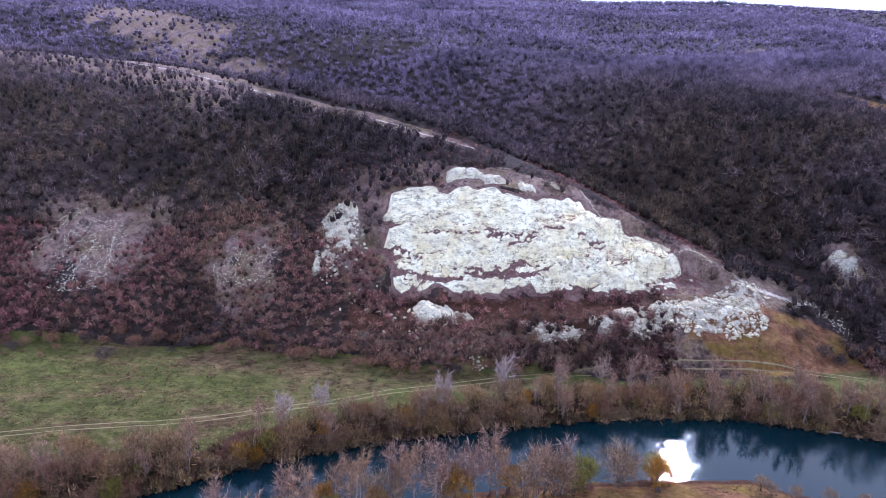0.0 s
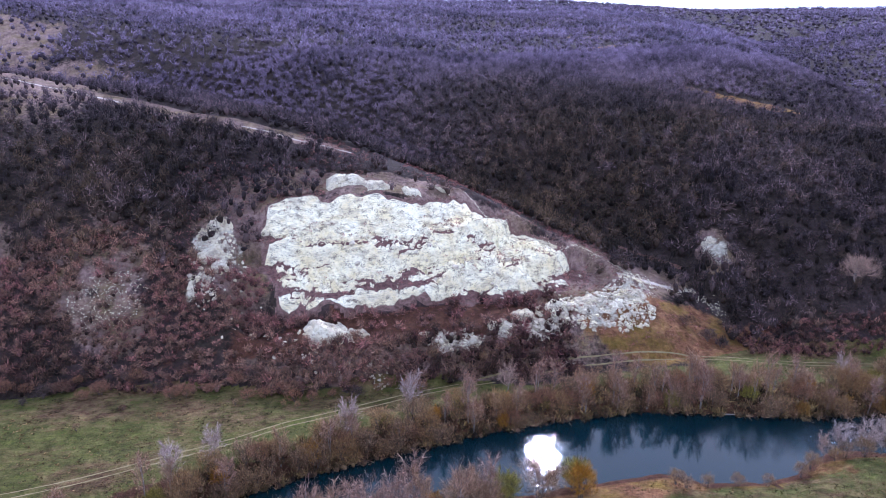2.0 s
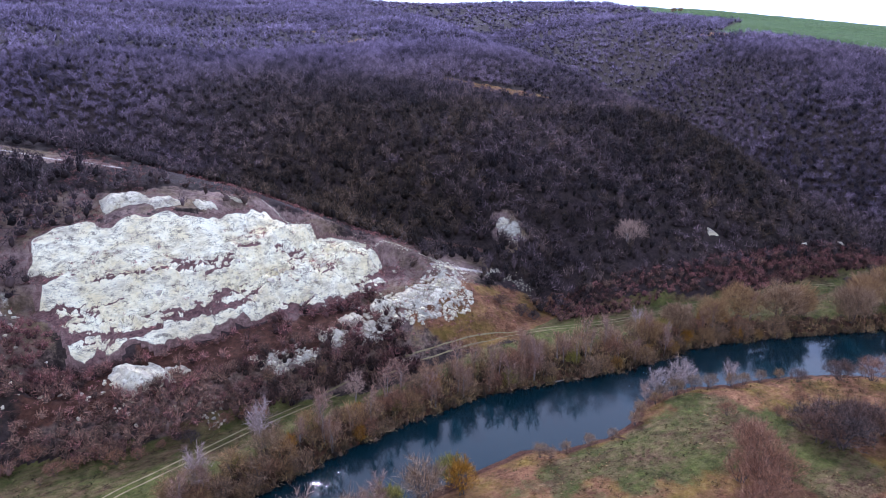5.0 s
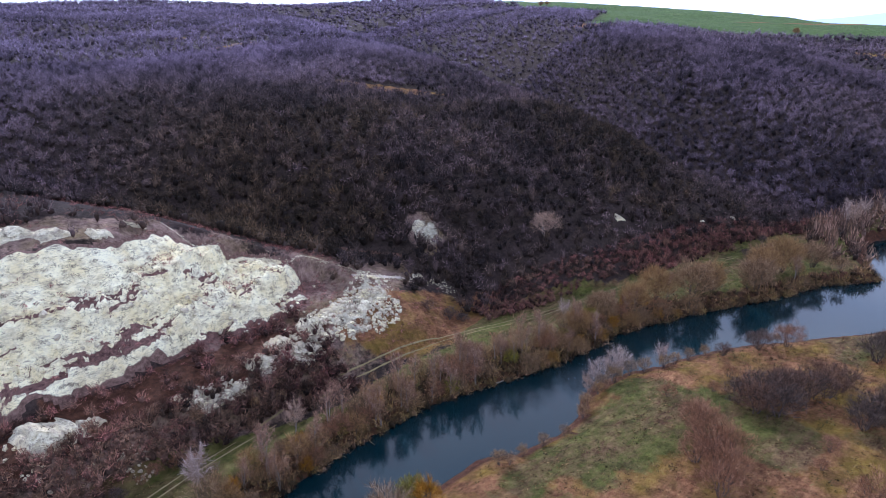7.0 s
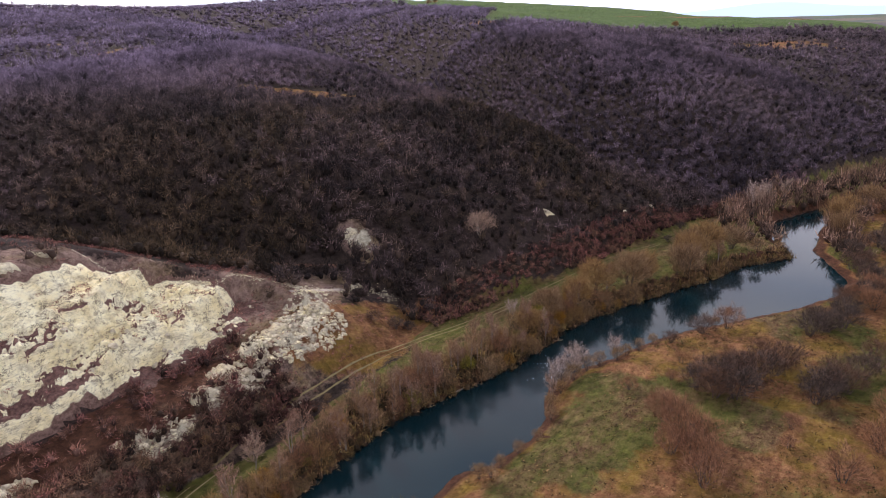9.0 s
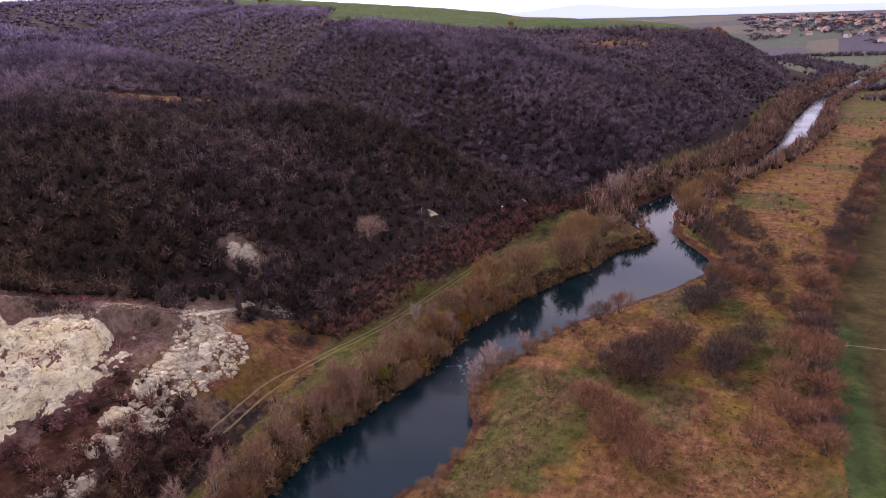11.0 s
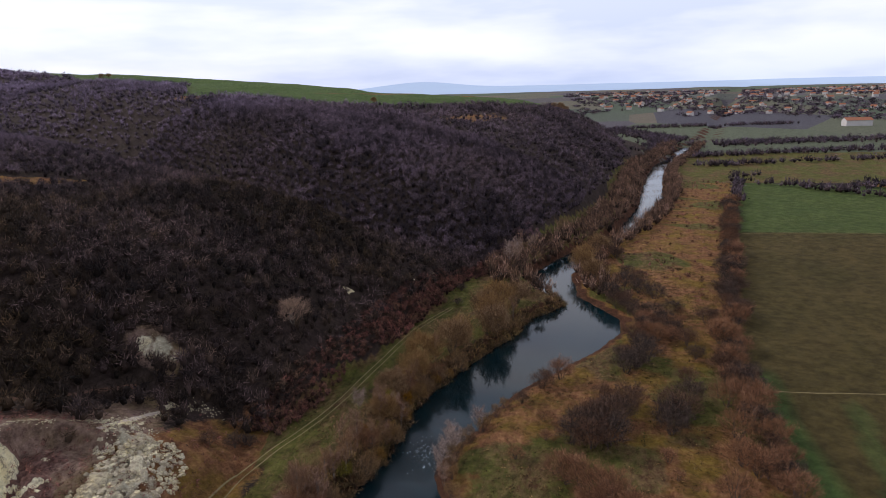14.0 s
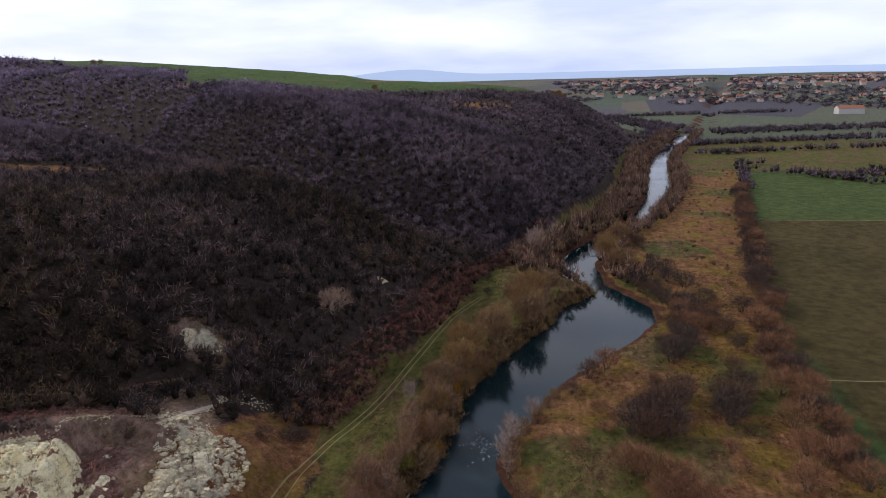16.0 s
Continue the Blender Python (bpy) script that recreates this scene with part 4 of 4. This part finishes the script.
for px in np.arange(128, 300, 1.9):
    lo, hi = float(line_y(FIELD_EDGE, px)) + 7, float(line_y(SOUTH_BANK, px)) - 5
    py = rng.uniform(lo, hi)
    near_water = hi - py < 12 and px > 180
    if near_water or fbm(np.array([px]), np.array([py]), 16, 2, 160)[0] > 0.02 and px < 215:
        plant("dark" if rng.uniform() < 0.7 else "pink", px, py, rng.uniform(0.7, 1.4))
for px in np.arange(96, 440, 2.7):
    py = float(line_y(FIELD_EDGE, px)) + rng.uniform(1.0, 7.0)
    plant("pink" if rng.uniform() < 0.35 else "dark", px + rng.uniform(-1.5, 1.5), py, rng.uniform(0.8, 1.6))
# bushes on the meadow under the hill
for px, py, s in ((-80, 147, 0.75), (-66, 152, 0.35), (-45, 147, 0.3), (-28, 155, 0.4), (-20, 154, 0.4), (-16, 151, 0.35), (92, 163, 0.7), (97, 160, 0.8), (100, 158, 0.6), (209, 129, 0.6), (227, 131, 0.7), (131, 138, 0.4)):
    plant("dark", px, py, s)

for px in np.arange(-118, 20, 3.4):
    py = float(line_y(FOOT, px)) - rng.uniform(-1.5, 4.5)
    plant("pink" if rng.uniform() < 0.7 else "dark", px + rng.uniform(-1.5, 1.5), py, rng.uniform(0.35, 0.75))
for px, py, s in ((-70, 141, 0.25), (-52, 140, 0.3), (-37, 143, 0.28), (-22, 146, 0.3), (-12, 144, 0.28), (-9, 143, 0.3), (2, 143.5, 0.3), (-95, 146, 0.35), (62, 149, 0.4), (70, 149, 0.35), (34, 152.5, 0.5), (40, 152, 0.55), (22, 153, 0.5)):
    plant("shrub", px, py, s)

# low brush filling the banks and far hedges
def strip(name, label, x, y, size, tall, material, templates):
    pts = np.stack([x, y, height(x, y) - 0.1], -1)
    n = len(x)
    return tagged(scatter(name, pts, size * rng.uniform(0.6, 1.3, n), tall * rng.uniform(0.6, 1.3, n), rng.uniform(0, 1, n), templates, material), label, "brush", kind="stuff")


x, y = jitter(-140, 225, 50, 152, 1.2)
off = y - line_y(NORTH_BANK, x)
ok = (off > -1.6) & (off < np.interp(x, (-140, -40, 0, 40, 90, 130, 160, 225), (16, 5.5, 5.5, 6, 7.5, 6, 3.0, 2.5))) & ~((x > -44) & (x < -28) & (off > 2.5))
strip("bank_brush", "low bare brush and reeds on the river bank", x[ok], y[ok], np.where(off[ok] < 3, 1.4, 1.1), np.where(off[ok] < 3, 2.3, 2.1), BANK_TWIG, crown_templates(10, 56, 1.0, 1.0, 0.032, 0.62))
x, y = jitter(225, 860, -60, 140, 4.2)
on, os_ = y - line_y(NORTH_BANK, x), line_y(SOUTH_BANK, x) - y
ok = ((on > 0.5) & (on < 20)) | ((os_ > 1) & (os_ < 12))
strip("river_wood", "bare brown trees lining the distant river", x[ok], y[ok], 3.0, 6.2, RIVER_TWIG, crown_templates(10, 64, 1.0, 1.0, 0.034, 0.5))
x, y = jitter(225, 540, -40, 75, 4.0)
ok = (line_y(SOUTH_BANK, x) - y > 10) & (y > line_y(FIELD_EDGE, x) + 4) & (rng.uniform(0, 1, len(x)) < 0.28)
strip("rough_bushes", "small dark bushes scattered over dry grass", x[ok], y[ok], 1.0, 1.6, SCRUB_TWIG, brush_templates(6, 40, 1.0, 1.0, 0.08))
HEDGES = ((440, -12, 540, -32, 5), (540, -34, 500, -80, 5), (500, -80, 430, -130, 9), (500, -95, 560, -260, 16), (640, -20, 700, -200, 8), (720, 0, 820, -330, 14), (780, 5, 1000, -20, 20), (860, -70, 960, -420, 26), (1180, 30, 1250, -260, 16), (560, -30, 575, -60, 5), (900, -40, 1150, 40, 30))
hx, hy = [], []
for ax, ay, bx, by, w in HEDGES:
    n = int(math.hypot(bx - ax, by - ay) * w / 14)
    t = rng.uniform(0, 1, n)
    hx.append(ax + (bx - ax) * t + rng.normal(0, w / 2, n))
    hy.append(ay + (by - ay) * t + rng.normal(0, w / 2, n))
hx, hy = np.concatenate(hx), np.concatenate(hy)
strip("hedgerow", "bare hedgerows and tree belts between the far fields", hx, hy, 3.2, 5.5, HAZED_TWIG, crown_templates(6, 22, 1.0, 1.0, 0.07, 0.5))

# ---- tufts of dry and green grass ----
x, y = jitter(-130, 270, 38, 166, 1.35)
free = (hill_depth(x, y) < 3) & ((y - line_y(NORTH_BANK, x) > 5) | (line_y(SOUTH_BANK, x) - y > 3)) & (y > line_y(FIELD_EDGE, x)) & (along(x, y, TRACK)[0] > 1.6)
ok = free & (rng.uniform(0, 1, len(x)) < 0.45 + 1.1 * fbm(x, y, 12, 3, 150))
x, y = x[ok], y[ok]
TUFT = twig_material("grass_tufts", (0.10, 0.062, 0.030), (0.30, 0.21, 0.11), (0.10, 0.105, 0.035), False)
tagged(scatter("grass_tufts", np.stack([x, y, height(x, y) - 0.03], -1), rng.uniform(0.3, 0.8, len(x)), rng.uniform(0.2, 0.55, len(x)), np.clip(0.55 + 1.5 * fbm(x, y, 20, 3, 151), 0, 1), brush_templates(6, 12, 1.0, 1.0, 0.14), TUFT), "tufts of dry and green grass on the meadows", "grass", kind="stuff")

# ---- chalk outcrops: short rock walls breaking out of the slope ----
def outcrop(cx, cy, wide, tall, turn, seed, label):
    nu, c, s = max(12, int(wide / 0.22)), math.cos(radians(turn)), math.sin(radians(turn))
    u = np.linspace(-1, 1, nu)
    crown = tall * np.clip(1.05 - np.abs(u) ** 3, 0, 1) * (0.9 + 0.5 * fbm(u * wide / 2, 0 * u, 2.6, 4, seed, 0.6))
    bends = np.array([(-0.25, -0.8), (-0.1, 0.0), (0.0, 0.2), (0.14, 0.52), (0.2, 0.68), (0.3, 0.84), (0.42, 0.96), (0.8, 1.02), (1.6, 0.98), (2.6, 0.6)])
    steps = np.linspace(0, len(bends) - 1, 22)
    prof = np.stack([np.interp(steps, np.arange(len(bends)), bends[:, k]) for k in (0, 1)], -1)
    U, V = np.meshgrid(u * wide / 2, np.arange(len(prof)) * 1.0, indexing="ij")
    back, up = np.array([p[0] for p in prof])[None] * tall, np.array([p[1] for p in prof])[None]
    rough = 1.3 * np.abs(fbm(U, V * tall / 18, 1.6, 4, seed + 5, 0.7)) - 0.3 + 0.25 * ((V + np.round(2 * fbm(U, V, 6, 2, seed + 3))) % 4 < 2)
    lx, ly = U + 0.5 * fbm(U, V, 1.5, 2, seed + 9), back + rough * min(1.0, tall / 2.5) + 1.2 * fbm(U, 0 * V, 5, 2, seed + 7)
    wx, wy = cx + lx * c - ly * s, cy + lx * s + ly * c
    base = height(cx + u * wide / 2 * c, cy + u * wide / 2 * s)
    wz = base[:, None] + np.where(up < 0, up * 1.5, up * crown[:, None]) + 0.5 * rough * (up > 0)
    ob = grid_mesh("chalk_outcrop", wx, wy, wz, np.ones((nu - 1, len(prof) - 1), bool), STONE, False)
    return tagged(ob, label, "rock", "chalk outcrops round the quarry")


for k, row in enumerate(((-1.3, 156.4, 12, 3.6, 14), (5.5, 159.5, 5, 1.2, 20), (5.5, 201.8, 12, 2.6, 14), (14.5, 199.6, 8, 1.8, 24), (23.5, 198.4, 5, 1.5, 8), (33, 203.5, 5, 1.2, 0), (-28.5, 187.5, 7.5, 2.4, 6), (-29.5, 184.0, 8, 2.2, -8), (-30.5, 180.5, 8.5, 2.6, 4),
                        (-27.5, 177.8, 5, 1.6, -5), (-31, 173.2, 3.4, 3.0, 0), (-34, 172.6, 2.2, 2.4, 0), (112.6, 190.8, 4.0, 1.2, -25), (176, 158, 4.4, 2.2, -15), (208, 145, 4, 1.3, -15), (226, 142.5, 5.5, 1.4, -15),
                        (40, 159.5, 6, 1.9, 5), (47, 161.0, 7, 2.2, 0), (57, 165.5, 6, 1.3, 12), (66, 169, 7, 1.2, 8), (74, 166, 5, 1.0, 18), (63, 162.5, 5, 1.1, 10), (21, 157.8, 4, 1.2, 0), (100, 176, 4, 1.1, -20))):
    outcrop(*row, 300 + 11 * k, "broken white chalk outcrop standing out of the scrubby slope")

# ---- stones ----
def stone_mesh(k):
    bm = bmesh.new()
    bmesh.ops.create_icosphere(bm, subdivisions=2, radius=1.0)
    r = random.Random(k)
    for _ in range(7):
        n = Vector((r.gauss(0, 1), r.gauss(0, 1), r.gauss(0, 0.8))).normalized()
        cut = r.uniform(0.45, 0.8)
        for v in bm.verts:
            over = v.co.dot(n) - cut
            if over > 0:
                v.co -= n * over
    for v in bm.verts:
        v.co += Vector((r.gauss(0, 0.05), r.gauss(0, 0.05), r.gauss(0, 0.05)))
        v.co.z *= 0.8
    me = bpy.data.meshes.new("boulder")
    bm.to_mesh(me)
    bm.free()
    me.materials.append(STONE)
    return me


STONES = [stone_mesh(k) for k in range(8)]
for cx, cy, rx_, ry_, count, big in ((68, 166, 14, 6, 60, 0.8), (48, 160, 8, 3.2, 80, 1.0), (9, 150, 3, 2.6, 16, 0.5), (28, 157, 6, 2.6, 24, 0.6), (-29, 187, 4, 6, 10, 0.6), (-33, 174, 3, 4, 10, 0.7), (30, 181, 26, 5, 14, 1.0), (55, 153, 3.5, 1.5, 9, 0.75), (80, 173, 5, 3.5, 30, 0.6)):
    for _ in range(count):
        a, k = rng.uniform(0, 6.28), math.sqrt(rng.uniform())
        px, py = cx + rx_ * k * math.cos(a), cy + ry_ * k * math.sin(a)
        s = big * rng.uniform(0.3, 1.25)
        ob = new("boulder", STONES[int(rng.integers(0, 8))])
        ob.matrix_world = pose(px, py, float(height(np.array([px]), np.array([py]))[0]) + 0.15 * s, rng.uniform(-25, 25), rng.uniform(-25, 25), rng.uniform(0, 360)) @ Matrix.Diagonal((s, s * rng.uniform(0.7, 1.2), s, 1))
        tagged(ob, "weathered white chalk boulder lying on the slope", "boulder", "boulders below the quarry")

SHARD = np.array((((0, 0, 0.7), (0.9, 0.1, 0), (-0.2, 0.8, 0)), ((0, 0, 0.7), (-0.2, 0.8, 0), (-0.8, -0.2, 0)), ((0, 0, 0.7), (-0.8, -0.2, 0), (0.1, -0.9, 0)), ((0, 0, 0.7), (0.1, -0.9, 0), (0.9, 0.1, 0))), float).reshape(-1, 3)


def block_templates(count):
    """Small angular blocks: a coarse ball chopped by a few planes."""
    bm = bmesh.new()
    bmesh.ops.create_icosphere(bm, subdivisions=1, radius=1.0)
    ball = np.array([[v.co[:] for v in f.verts] for f in bm.faces]).reshape(-1, 3)
    bm.free()
    out = []
    for _ in range(count):
        co = ball.copy()
        for _ in range(6):
            n = rng.normal(0, 1, 3)
            n /= np.linalg.norm(n)
            co -= np.maximum(co @ n - rng.uniform(0.4, 0.75), 0)[:, None] * n
        out.append(co * np.array((1, rng.uniform(0.7, 1.1), rng.uniform(0.6, 1.0))))
    return np.array(out)


def heap(rows):
    """Places strewn over uneven ellipses, thick towards their middles."""
    px, py, ps = [], [], []
    for cx, cy, rx_, ry_, count, big in rows:
        a, k = rng.uniform(0, 6.28, count), np.sqrt(rng.uniform(0, 1, count))
        qx, qy = cx + rx_ * k * np.cos(a), cy + ry_ * k * np.sin(a)
        ok = fbm(qx, qy, 5, 3, 180) > -0.16
        px.append(qx[ok]), py.append(qy[ok]), ps.append((big * rng.uniform(0.3, 1.0, count) ** 1.5)[ok])
    return np.concatenate(px), np.concatenate(py), np.concatenate(ps)


px, py, ps = heap(((67, 166, 17, 7.5, 1000, 0.85), (48, 160, 9, 3.6, 210, 1.3), (9, 150.5, 3.2, 3, 40, 0.7), (28, 157, 8, 3, 90, 0.9), (79, 173, 7, 5, 190, 1.0), (113, 188, 3, 5, 30, 0.5), (-29.5, 183, 6, 7, 110, 1.0), (-32, 173, 4.5, 5, 60, 0.9), (-1, 154, 7, 3, 40, 0.8), (-20, 166, 8, 6, 40, 0.7), (30, 182, 30, 7, 60, 1.1), (55, 176, 16, 5, 40, 1.0), (-24, 176, 6, 8, 40, 0.8), (-8, 158, 9, 5, 50, 0.8), (84, 177, 5, 4, 60, 0.8)))
tagged(scatter("rock_debris", np.stack([px, py, height(px, py) + 0.1 * ps], -1), ps, ps, rng.uniform(0, 1, len(px)), block_templates(10), STONE), "heaped angular blocks of fallen white chalk", "rocks", kind="stuff")
px, py = [], []
for s_ in RUBBLE + SCREE:
    n = int(s_[2] * s_[3] * (10 if s_ in RUBBLE else 9))
    a, k = rng.uniform(0, 6.28, n), np.sqrt(rng.uniform(0, 1, n))
    px.append(s_[0] + s_[2] * k * np.cos(a))
    py.append(s_[1] + s_[3] * k * np.sin(a))
for line, wide in STONE_RUNS:
    pts = np.array(line, float)
    s_ = np.concatenate([[0], np.cumsum(np.hypot(*np.diff(pts, axis=0).T))])
    u = rng.uniform(0, s_[-1], int(11 * s_[-1] * max(0.8, wide)))
    u = u[fbm(u, 0 * u, 4, 2, 181) > -0.2]
    px.append(np.interp(u, s_, pts[:, 0]) + wide * rng.normal(0, 0.6, len(u)))
    py.append(np.interp(u, s_, pts[:, 1]) + wide * rng.normal(0, 0.6, len(u)))
px, py = np.concatenate(px), np.concatenate(py)
size = rng.uniform(0.08, 0.34, len(px))
tagged(scatter("scree", np.stack([px, py, height(px, py) - 0.04], -1), size, size * rng.uniform(0.6, 1.4, len(px)), rng.uniform(0, 1, len(px)), SHARD[None], STONE), "loose broken chalk rubble below the rock faces", "rubble", kind="stuff")

# ---- driftwood and foam in the river ----
def drift(name, label, category, limbs, material, x, y, z, turn):
    co, fa = [], []
    for path, radii in limbs:
        tube(co, fa, [np.array(q) for q in path], radii, 6)
    ob = mesh_from(name, np.array(co), np.array(fa), material, True)
    ob.matrix_world = pose(x, y, z, 90, 0, turn)
    return tagged(ob, label, category)


drift("drift_log", "bleached drift log lying at the water's edge", "log", ((((0, 0, -2.2), (0.1, 0.05, -0.7), (0.0, 0.1, 0.8), (0.15, 0.05, 2.1)), (0.22, 0.19, 0.16, 0.09)), (((0.05, 0.1, 0.6), (0.5, 0.25, 1.1)), (0.07, 0.03))), BARK_PALE, 86, 131.2, 0.05, 80)
drift("dead_branch", "dead branch sticking out of the shallow water", "branch", ((((0, -0.3, -2.0), (0.2, 0.3, 0), (0.1, 1.0, 2.0)), (0.12, 0.09, 0.04)), (((0.2, 0.3, 0), (0.9, 1.0, 0.8)), (0.06, 0.02)), (((0.1, 0.6, 1.0), (-0.6, 1.3, 1.5)), (0.05, 0.02))), BARK, 190, 70.5, 0.0, 30)
FOAM = plain_material("river_foam", (0.55, 0.60, 0.62), (0.85, 0.88, 0.88), 0.7, 4.0)
n = 170
px, py = rng.normal(106, 4.0, n), rng.normal(118.5, 3.2, n)
ok = (py < line_y(NORTH_BANK, px) - 1.5) & (py > line_y(SOUTH_BANK, px) + 1.5) & (fbm(px, py, 3, 2, 190) > -0.05)
fleck = np.array((((0, 0, 0.05), (1, 0.12, 0), (0.2, 0.3, 0)), ((0, 0, 0.05), (0.2, 0.3, 0), (-0.9, 0.1, 0)), ((0, 0, 0.05), (-0.9, 0.1, 0), (0, -0.3, 0)), ((0, 0, 0.05), (0, -0.3, 0), (1, 0.12, 0)))).reshape(-1, 3)
tagged(scatter("foam_flecks", np.stack([px, py, 0 * px + 0.012], -1)[ok], rng.uniform(0.08, 0.30, ok.sum()), np.ones(ok.sum()), np.zeros(ok.sum()), fleck[None], FOAM), "white foam flecks on the river riffle", "foam", kind="stuff")

# ---- far village ----
def house_mesh(w, l, h, roof):
    wall, top = bmesh.new(), bmesh.new()
    vs = [wall.verts.new(p) for p in ((-w, -l, -1), (w, -l, -1), (w, l, -1), (-w, l, -1), (-w, -l, h), (w, -l, h), (w, l, h), (-w, l, h), (0, -l, h + roof), (0, l, h + roof))]
    for f in ((0, 1, 5, 8, 4), (2, 3, 7, 9, 6), (1, 2, 6, 5), (3, 0, 4, 7)):
        wall.faces.new([vs[i] for i in f])
    e, t, d = 0.5, 0.25, 0.35
    for s in (-1, 1):
        p = [top.verts.new(q) for q in ((s * (w + e), -l - e, h - d), (s * (w + e), l + e, h - d), (0, l + e, h + roof), (0, -l - e, h + roof), (s * (w + e), -l - e, h - d + t), (s * (w + e), l + e, h - d + t), (0, l + e, h + roof + t), (0, -l - e, h + roof + t))]
        for f in ((0, 1, 2, 3), (4, 5, 6, 7), (0, 1, 5, 4), (0, 3, 7, 4), (1, 2, 6, 5)):
            top.faces.new([p[i] for i in f])
    out = []
    for nm, bm, mat in (("wall", wall, PLASTER), ("roof", top, TILE)):
        bmesh.ops.recalc_face_normals(bm, faces=bm.faces)
        me = bpy.data.meshes.new(nm)
        bm.to_mesh(me)
        bm.free()
        me.materials.append(mat)
        out.append(me)
    return out


def house(meshes, x, y, turn, label):
    ob = new("house")
    ob.matrix_world = pose(x, y, float(height(np.array([x]), np.array([y]))[0]), 0, 0, turn)
    for nm, me in zip(("wall", "roof"), meshes):
        new(nm, me).parent = ob
    return tagged(ob, label, "house", "houses of the far village")


HOUSES = [house_mesh(*p) for p in ((4, 6, 4.5, 2.8), (4.5, 8, 3.2, 3.0), (5, 6, 6, 2.6), (4, 9, 3.5, 2.4))]
for _ in range(260):
    t = rng.uniform()
    px, py = 1550 + 1700 * t ** 1.1 + rng.uniform(-80, 80), rng.uniform(-1.0, 0.05) * (620 + 900 * t) + 60 * t
    house(HOUSES[int(rng.integers(0, 4))], px, py, rng.uniform(0, 180), "small plastered village house with a clay-tiled roof")
n = 5200
t = rng.uniform(0, 1, n)
x, y = 1150 + 2100 * t + rng.uniform(-80, 80, n), rng.uniform(-1.05, 0.12, n) * (560 + 1000 * t)
ok = fbm(x, y, 260, 3, 140) > -0.06
strip("village_trees", "bare garden trees between the far houses", x[ok], y[ok], 6.5, 6.5, HAZED_TWIG, brush_templates(6, 20, 1.0, 1.0, 0.16))
house(house_mesh(8, 20, 9, 4), 1180, -335, 8, "long pale public building with an orange roof")

# ---- far hills closing the horizon, their blue glow standing in for haze ----
RIDGE = Mat("hazed_hills", 1.0, 0.0)
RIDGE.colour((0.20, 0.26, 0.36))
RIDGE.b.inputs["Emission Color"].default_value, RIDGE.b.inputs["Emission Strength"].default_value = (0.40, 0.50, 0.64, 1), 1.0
t = np.linspace(-0.45, 1.05, 160)
rise = 66 + 44 * np.exp(-((t - 0.245) / 0.07) ** 2) + 5 * fbm(t * 900, 0 * t, 120, 3, 210)
RT, RK = np.meshgrid(t, np.array((0.0, 1.0, 1.0)), indexing="ij")
RR = 4750 + np.array((0.0, 0.0, 60.0))[None] + 0 * RT
hazed_hills = grid_mesh("backdrop", RR * np.cos(RT), RR * np.sin(RT), np.where(RK > 0, rise[:, None], -40.0), np.ones((159, 2), bool), RIDGE.m)
tagged(hazed_hills, "low hills on the horizon with a haze-blue glow", "hills", kind="structure")
